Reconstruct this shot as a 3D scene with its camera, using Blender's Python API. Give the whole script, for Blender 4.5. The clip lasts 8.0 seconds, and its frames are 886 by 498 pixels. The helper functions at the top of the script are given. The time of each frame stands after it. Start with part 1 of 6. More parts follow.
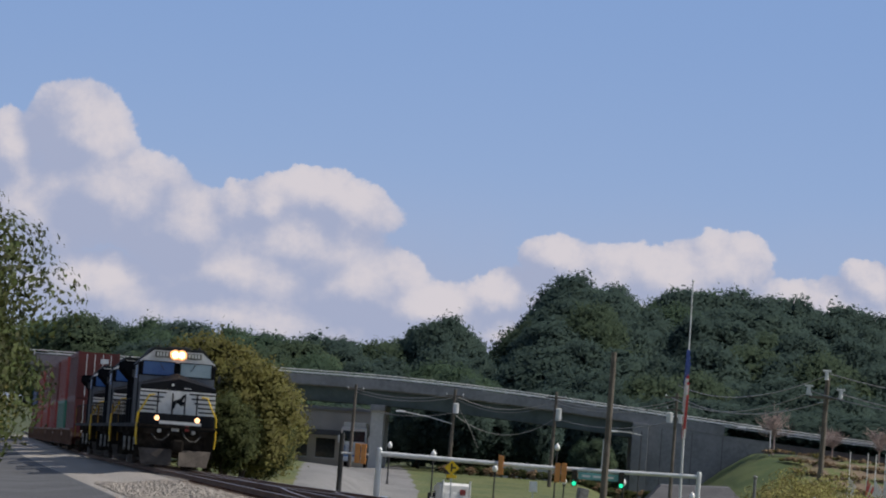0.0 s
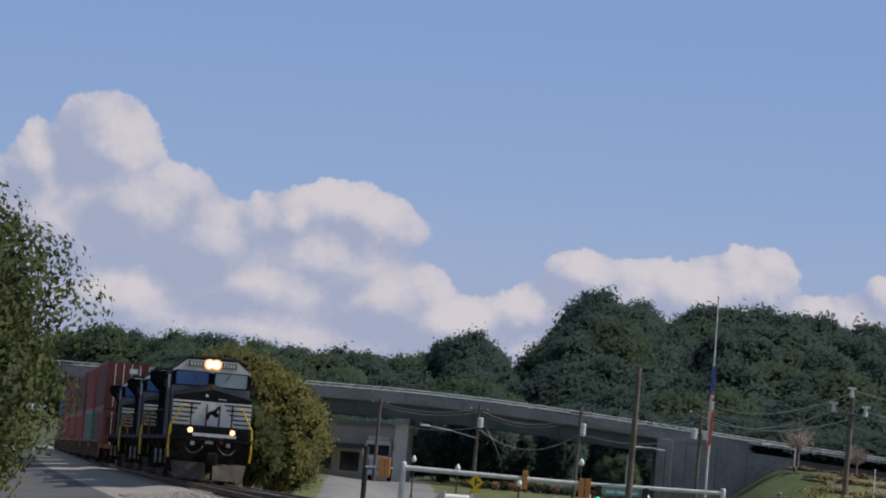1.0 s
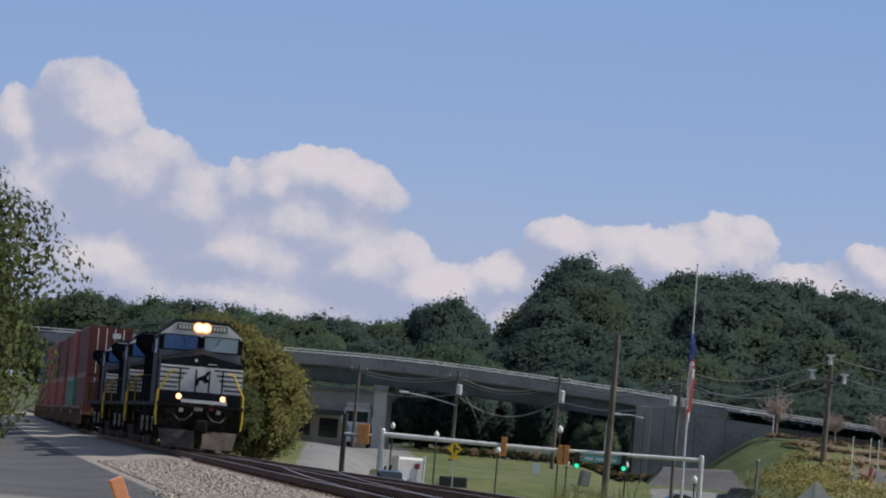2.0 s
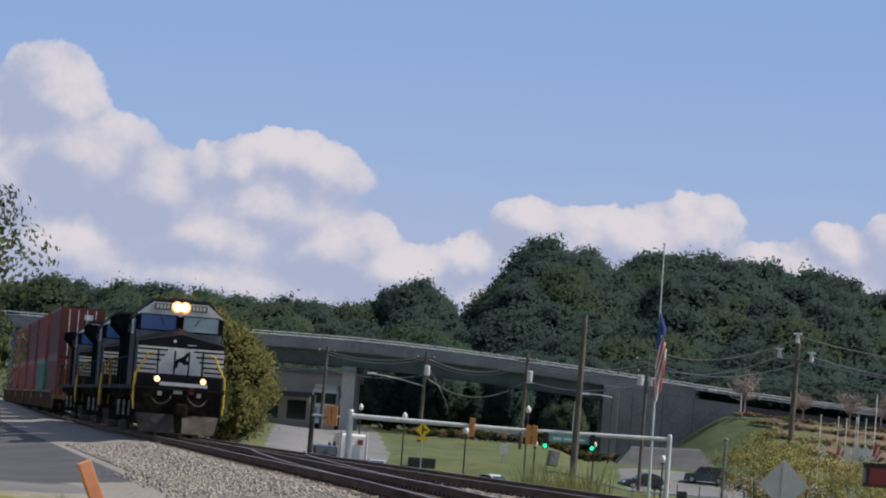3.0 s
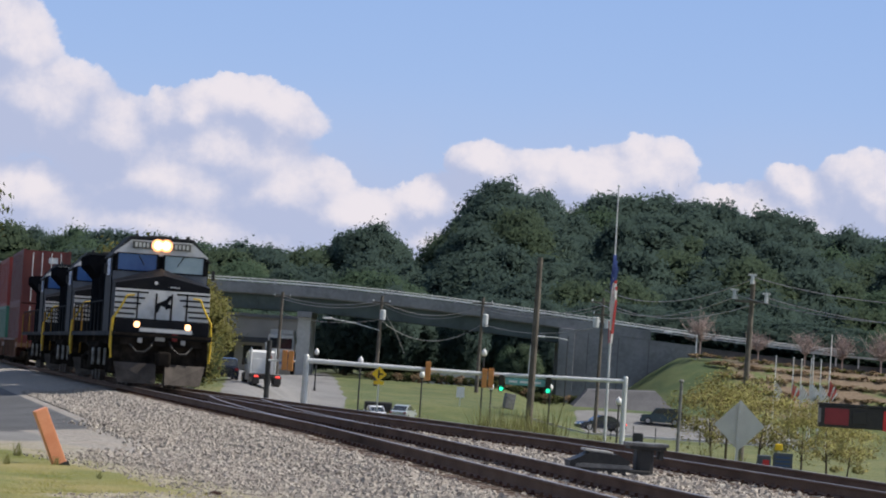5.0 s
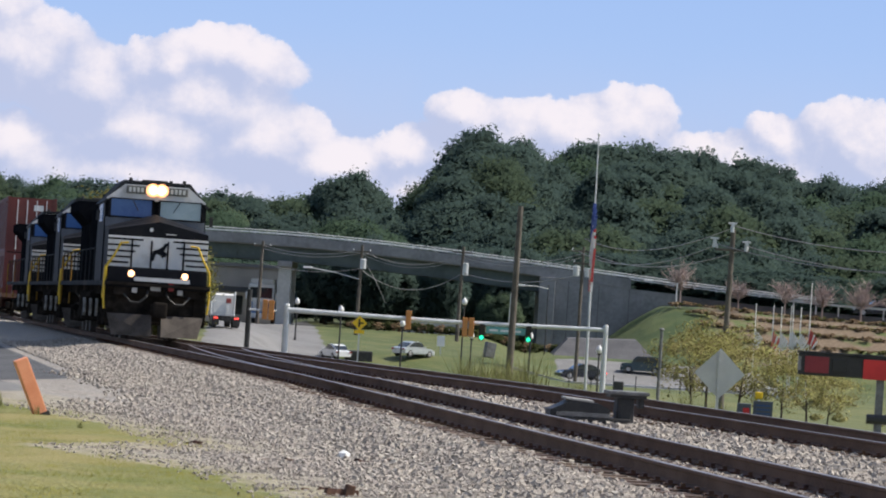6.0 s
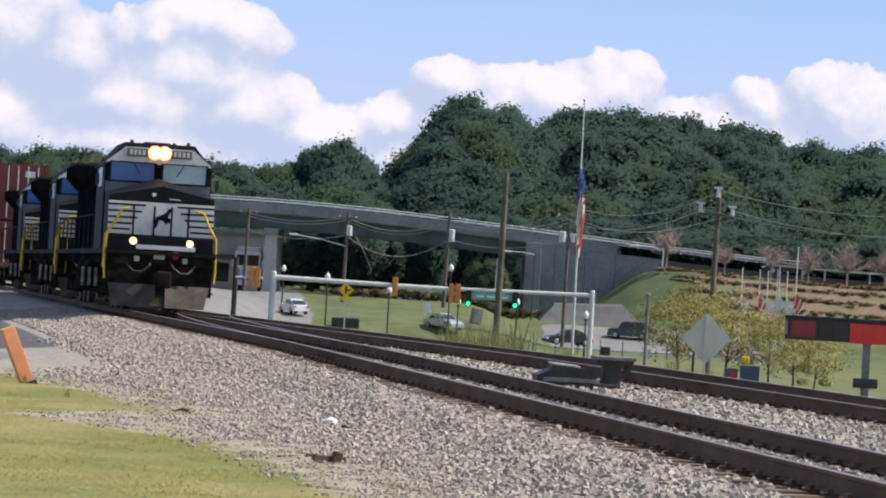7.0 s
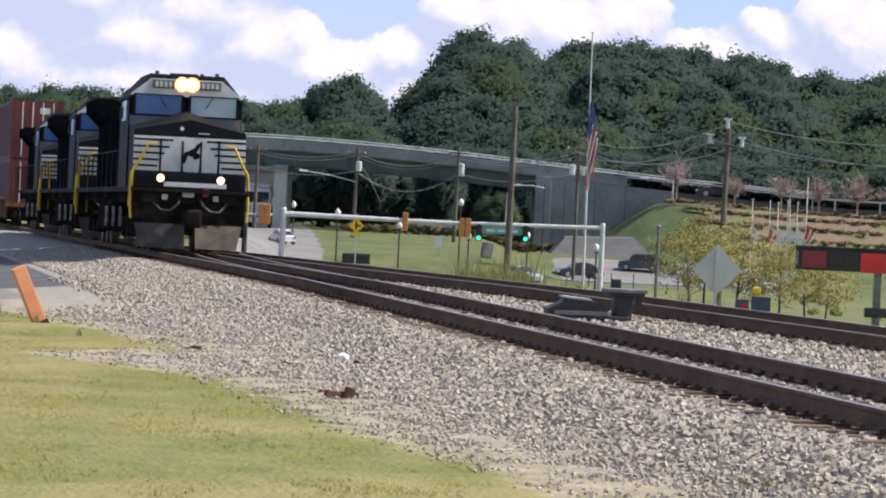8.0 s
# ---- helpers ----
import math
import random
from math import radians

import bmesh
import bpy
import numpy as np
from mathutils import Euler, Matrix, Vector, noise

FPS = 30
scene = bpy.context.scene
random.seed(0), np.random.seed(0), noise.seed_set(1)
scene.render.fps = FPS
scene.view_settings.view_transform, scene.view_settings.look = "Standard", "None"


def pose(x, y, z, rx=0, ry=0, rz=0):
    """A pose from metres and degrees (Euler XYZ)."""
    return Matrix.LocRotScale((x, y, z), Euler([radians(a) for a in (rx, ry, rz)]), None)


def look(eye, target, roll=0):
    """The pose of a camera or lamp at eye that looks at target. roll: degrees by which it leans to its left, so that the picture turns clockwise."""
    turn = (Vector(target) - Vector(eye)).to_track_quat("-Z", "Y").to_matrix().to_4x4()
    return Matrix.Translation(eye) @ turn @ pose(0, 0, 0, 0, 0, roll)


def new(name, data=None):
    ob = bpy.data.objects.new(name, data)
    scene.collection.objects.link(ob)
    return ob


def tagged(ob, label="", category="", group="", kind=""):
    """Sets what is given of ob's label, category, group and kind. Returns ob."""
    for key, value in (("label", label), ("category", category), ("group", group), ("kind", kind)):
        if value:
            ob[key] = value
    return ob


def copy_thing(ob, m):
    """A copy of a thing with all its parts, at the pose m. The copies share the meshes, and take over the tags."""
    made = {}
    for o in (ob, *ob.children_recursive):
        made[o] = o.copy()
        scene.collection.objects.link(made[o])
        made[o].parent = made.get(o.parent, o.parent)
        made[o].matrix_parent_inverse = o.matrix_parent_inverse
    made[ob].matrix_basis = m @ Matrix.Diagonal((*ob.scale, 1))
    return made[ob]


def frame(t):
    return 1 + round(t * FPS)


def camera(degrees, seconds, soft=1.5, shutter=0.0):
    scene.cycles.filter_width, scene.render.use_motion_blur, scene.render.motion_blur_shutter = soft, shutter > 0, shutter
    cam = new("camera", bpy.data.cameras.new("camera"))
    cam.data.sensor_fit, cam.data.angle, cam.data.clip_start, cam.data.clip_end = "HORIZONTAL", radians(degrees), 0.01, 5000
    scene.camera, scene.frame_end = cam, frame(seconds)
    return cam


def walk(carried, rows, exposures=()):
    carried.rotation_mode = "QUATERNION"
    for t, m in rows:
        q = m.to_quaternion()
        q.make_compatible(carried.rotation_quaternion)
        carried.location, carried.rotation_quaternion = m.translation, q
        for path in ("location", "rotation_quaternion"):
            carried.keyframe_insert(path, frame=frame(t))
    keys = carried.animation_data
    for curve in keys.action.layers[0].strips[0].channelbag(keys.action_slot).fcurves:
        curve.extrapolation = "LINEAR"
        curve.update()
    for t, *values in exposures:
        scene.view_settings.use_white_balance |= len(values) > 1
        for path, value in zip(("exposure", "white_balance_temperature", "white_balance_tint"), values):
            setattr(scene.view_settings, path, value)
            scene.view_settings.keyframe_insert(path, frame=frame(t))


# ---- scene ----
FOV = math.degrees(2 * math.atan(784 / 6000))
EYE = (0.0, 0.0, 1.45)
cam = camera(FOV, 8.0, soft=2.0)
# seconds, heading east of the y axis, climb, lean (degrees)
AIM = [
    (0.0, -1.902, 3.251, 4.249),
    (0.3, -1.922, 3.355, 4.398),
    (0.5, -2.047, 3.475, 4.535),
    (0.8, -2.268, 3.492, 4.703),
    (1.0, -2.355, 3.457, 4.713),
    (1.5, -2.176, 3.169, 4.671),
    (1.7, -2.095, 3.057, 4.733),
    (2.8, -1.491, 2.703, 4.482),
    (3.0, -1.375, 2.652, 4.356),
    (3.5, -1.218, 2.529, 4.208),
    (4.0, -1.052, 2.372, 4.101),
    (4.5, -0.828, 2.151, 3.984),
    (4.7, -0.710, 2.006, 3.928),
    (5.8, -0.207, 1.079, 3.675),
    (6.0, -0.154, 0.922, 3.702),
    (6.5, -0.040, 0.597, 3.614),
    (7.0, 0.113, 0.369, 3.382),
    (7.2, 0.298, 0.175, 3.218),
    (7.5, 0.310, -0.155, 3.091),
    (7.8, 0.085, -0.516, 2.793),
    (8.0, 0.000, -0.745, 2.700),
]


def aim(yaw, pitch, roll):
    a, b = radians(yaw), radians(pitch)
    return look(EYE, (EYE[0] + math.sin(a) * math.cos(b) * 100, EYE[1] + math.cos(a) * math.cos(b) * 100, EYE[2] + math.sin(b) * 100), roll)


walk(cam, [(t, aim(y, p, r)) for t, y, p, r in AIM],
     exposures=[(0.0, -0.38, 6500, 10), (1.0, -0.43, 6500, 10), (1.7, -0.38, 6500, 10), (2.8, -0.27, 6500, 10), (4.0, -0.18, 6500, 10), (4.7, -0.08, 6500, 10), (5.8, 0.10, 6500, 10), (7.0, 0.25, 6550, 10), (8.0, 0.39, 6650, 11)])

# ---- light ----
SUN_AZ, SUN_EL = radians(84), radians(50)  # azimuth from +y towards +x
sun_dir = Vector((math.sin(SUN_AZ) * math.cos(SUN_EL), math.cos(SUN_AZ) * math.cos(SUN_EL), math.sin(SUN_EL)))
sun = new("sun", bpy.data.lights.new("sun", "SUN"))
sun.data.energy, sun.data.angle, sun.data.color = 5.0, radians(0.5), (1.0, 0.92, 0.80)
sun.matrix_world = look(sun_dir * 100, (0, 0, 0))


class Nodes:
    """A short hand for node trees."""

    def __init__(self, tree):
        self.tree = tree
        tree.nodes.clear()

    def add(self, kind, *ins, operation=None):
        n = self.tree.nodes.new(kind)
        if operation:
            n.operation = operation
        for i, v in enumerate(ins):
            self.put(n.inputs[i], v)
        return n

    def put(self, socket, v):
        if v is None:
            return
        if isinstance(v, bpy.types.NodeSocket):
            self.tree.links.new(v, socket)
        else:
            socket.default_value = v

    def math(self, op, a, b=None, c=None, clamp=False):
        n = self.add("ShaderNodeMath", a, b, c, operation=op)
        n.use_clamp = clamp
        return n.outputs[0]

    def vec(self, op, a, b=None):
        n = self.add("ShaderNodeVectorMath", a, b, operation=op)
        return n.outputs["Value" if op in ("LENGTH", "DOT_PRODUCT", "DISTANCE") else "Vector"]

    def mix(self, f, a, b, blend="MIX"):
        n = self.tree.nodes.new("ShaderNodeMix")
        n.data_type, n.blend_type = "RGBA", blend
        self.put(n.inputs[0], f), self.put(n.inputs[6], a), self.put(n.inputs[7], b)
        return n.outputs[2]

    def step(self, v, lo, hi, a=0.0, b=1.0):
        n = self.add("ShaderNodeMapRange", v, lo, hi, a, b)
        n.interpolation_type = "SMOOTHSTEP"
        return n.outputs[0]

    def noise(self, vec, scale, detail=4.0, rough=0.55, out=0):
        n = self.tree.nodes.new("ShaderNodeTexNoise")
        self.put(n.inputs["Vector"], vec)
        n.inputs["Scale"].default_value, n.inputs["Detail"].default_value, n.inputs["Roughness"].default_value = scale, detail, rough
        return n.outputs[out]


def rgb(h, k=1.0):
    """Linear colour from a hex string of sRGB."""
    v = [int(h[i:i + 2], 16) / 255 for i in (0, 2, 4)]
    return tuple(k * (c / 12.92 if c <= 0.04045 else ((c + 0.055) / 1.055) ** 2.4) for c in v) + (1.0,)


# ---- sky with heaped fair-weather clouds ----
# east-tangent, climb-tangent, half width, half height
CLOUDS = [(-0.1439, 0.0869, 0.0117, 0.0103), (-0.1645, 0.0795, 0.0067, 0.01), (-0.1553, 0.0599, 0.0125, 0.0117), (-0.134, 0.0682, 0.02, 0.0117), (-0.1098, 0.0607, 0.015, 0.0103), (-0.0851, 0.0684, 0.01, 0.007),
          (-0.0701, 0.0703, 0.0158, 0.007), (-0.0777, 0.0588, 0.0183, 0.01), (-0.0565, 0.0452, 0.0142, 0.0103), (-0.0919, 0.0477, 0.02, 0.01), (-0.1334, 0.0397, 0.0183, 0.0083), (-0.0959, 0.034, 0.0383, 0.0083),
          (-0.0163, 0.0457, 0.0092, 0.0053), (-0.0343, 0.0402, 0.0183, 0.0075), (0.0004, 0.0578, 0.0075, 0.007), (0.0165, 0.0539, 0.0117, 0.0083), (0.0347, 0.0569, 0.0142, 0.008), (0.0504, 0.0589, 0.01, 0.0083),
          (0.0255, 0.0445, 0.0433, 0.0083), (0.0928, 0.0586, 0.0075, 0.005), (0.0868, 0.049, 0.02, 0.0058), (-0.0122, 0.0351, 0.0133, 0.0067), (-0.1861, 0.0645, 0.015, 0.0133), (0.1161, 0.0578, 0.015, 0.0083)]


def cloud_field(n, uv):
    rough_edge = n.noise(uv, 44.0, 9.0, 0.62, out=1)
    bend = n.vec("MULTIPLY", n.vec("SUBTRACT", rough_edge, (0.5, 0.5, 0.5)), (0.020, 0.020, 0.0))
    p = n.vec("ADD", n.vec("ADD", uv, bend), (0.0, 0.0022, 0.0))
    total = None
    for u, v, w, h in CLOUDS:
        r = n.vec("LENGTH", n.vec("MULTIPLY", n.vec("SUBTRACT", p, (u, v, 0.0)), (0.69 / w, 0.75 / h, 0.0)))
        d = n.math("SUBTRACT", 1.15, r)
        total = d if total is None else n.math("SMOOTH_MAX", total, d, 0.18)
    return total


def make_world():
    w = bpy.data.worlds.new("sky")
    scene.world = w
    w.use_nodes = True
    n = Nodes(w.node_tree)
    sky = n.add("ShaderNodeTexSky")
    sky.sky_type, sky.sun_disc, sky.sun_elevation, sky.sun_rotation = "NISHITA", False, SUN_EL, SUN_AZ
    sky.altitude, sky.air_density, sky.dust_density, sky.ozone_density = 200.0, 1.0, 1.6, 1.5
    d = n.add("ShaderNodeTexCoord").outputs["Generated"]
    x, y, z = n.add("ShaderNodeSeparateXYZ", d).outputs
    yy = n.math("MAXIMUM", y, 0.05)
    uv = n.add("ShaderNodeCombineXYZ", n.math("DIVIDE", x, yy), n.math("DIVIDE", z, yy), 0.0).outputs[0]
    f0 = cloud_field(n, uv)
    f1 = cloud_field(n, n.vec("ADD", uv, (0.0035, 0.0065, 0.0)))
    # loose clouds over the unseen rest of the sky, brightened to fill the shade
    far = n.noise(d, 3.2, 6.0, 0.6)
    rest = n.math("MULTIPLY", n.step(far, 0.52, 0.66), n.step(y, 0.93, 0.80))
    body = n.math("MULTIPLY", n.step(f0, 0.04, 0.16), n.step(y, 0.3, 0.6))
    # cloud light and shade are coloured in, bright towards the upper right
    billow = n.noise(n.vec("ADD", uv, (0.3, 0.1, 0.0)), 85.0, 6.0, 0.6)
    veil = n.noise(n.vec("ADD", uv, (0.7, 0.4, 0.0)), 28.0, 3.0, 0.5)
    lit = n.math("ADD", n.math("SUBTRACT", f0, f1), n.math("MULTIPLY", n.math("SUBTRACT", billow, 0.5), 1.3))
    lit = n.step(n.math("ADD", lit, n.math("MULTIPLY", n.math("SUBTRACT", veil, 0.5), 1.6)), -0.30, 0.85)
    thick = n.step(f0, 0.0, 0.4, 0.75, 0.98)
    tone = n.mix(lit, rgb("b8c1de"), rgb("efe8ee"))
    blue = n.mix(1.0, sky.outputs[0], (0.105, 0.108, 0.115, 1.0), "MULTIPLY")
    haze = n.step(n.math("DIVIDE", z, yy), 0.0, 0.15)
    clear = n.mix(haze, rgb("b3cbf3"), rgb("93b5ec"))
    base = n.mix(n.math("MULTIPLY", n.step(y, 0.5, 0.8), 0.9), blue, clear)
    # a thin pale layer low over the horizon
    layer = n.math("MULTIPLY", n.step(n.math("DIVIDE", z, yy), 0.085, 0.030), n.step(veil, 0.25, 0.6, 0.45, 0.92))
    base = n.mix(n.math("MULTIPLY", layer, n.step(y, 0.5, 0.8)), base, rgb("b7c3e2"))
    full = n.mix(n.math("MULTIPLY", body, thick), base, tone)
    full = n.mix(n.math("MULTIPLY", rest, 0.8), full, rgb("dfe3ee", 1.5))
    bg = n.add("ShaderNodeBackground", full, 1.0)
    out = n.add("ShaderNodeOutputWorld")
    n.tree.links.new(bg.outputs[0], out.inputs[0])


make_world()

# ---- materials ----


def surface(name, low, high, rough=0.6, metal=0.0, scale=3.0, fine=40.0, bump=0.15, dist=0.01, random_shift=0.0, island=False, dirt=None, dirt_amount=0.0, emit=None, power=0.0, through_light=0.0, coat=0.0, gloss=0.5):
    """A principled surface with two scales of variation, in metres of the object's own space."""
    m = bpy.data.materials.new(name)
    m.use_nodes = True
    n = Nodes(m.node_tree)
    p = n.add("ShaderNodeTexCoord").outputs["Object"]
    big, small = n.noise(p, scale, 4.0), n.noise(p, fine, 3.0, 0.6)
    f = n.math("ADD", n.math("MULTIPLY", big, 0.6), n.math("MULTIPLY", small, 0.4))
    f = n.step(f, 0.34, 0.66)
    col = n.mix(f, low, high)
    if dirt:
        col = n.mix(n.math("MULTIPLY", n.step(n.noise(p, scale * 0.6, 6.0, 0.65), 0.48, 0.70), dirt_amount), col, dirt)
    if random_shift:
        if island:
            r = n.add("ShaderNodeNewGeometry").outputs["Random Per Island"]
        else:
            r = n.add("ShaderNodeObjectInfo").outputs["Random"]
        hs = n.add("ShaderNodeHueSaturation")
        n.put(hs.inputs["Color"], col)
        n.put(hs.inputs["Value"], n.math("ADD", 1.0 - random_shift, n.math("MULTIPLY", r, 2 * random_shift)))
        n.put(hs.inputs["Hue"], n.math("ADD", 0.5 - random_shift * 0.05, n.math("MULTIPLY", r, random_shift * 0.1)))
        col = hs.outputs[0]
    b = n.add("ShaderNodeBsdfPrincipled")
    n.put(b.inputs["Base Color"], col)
    n.put(b.inputs["Roughness"], n.math("ADD", rough - 0.08, n.math("MULTIPLY", small, 0.16)))
    b.inputs["Metallic"].default_value = metal
    b.inputs["Coat Weight"].default_value = coat
    b.inputs["Specular IOR Level"].default_value = gloss
    if emit:
        b.inputs["Emission Color"].default_value, b.inputs["Emission Strength"].default_value = emit, power
    if bump:
        bn = n.add("ShaderNodeBump")
        bn.inputs["Strength"].default_value, bn.inputs["Distance"].default_value = bump, dist
        n.put(bn.inputs["Height"], small)
        n.put(b.inputs["Normal"], bn.outputs[0])
    out = n.add("ShaderNodeOutputMaterial")
    shader = b.outputs[0]
    if through_light:
        tr = n.add("ShaderNodeBsdfTranslucent", col)
        mx = n.add("ShaderNodeMixShader", through_light, shader, tr.outputs[0])
        shader = mx.outputs[0]
    n.tree.links.new(shader, out.inputs[0])
    return m


def c(r, g, b):
    return (r, g, b, 1.0)


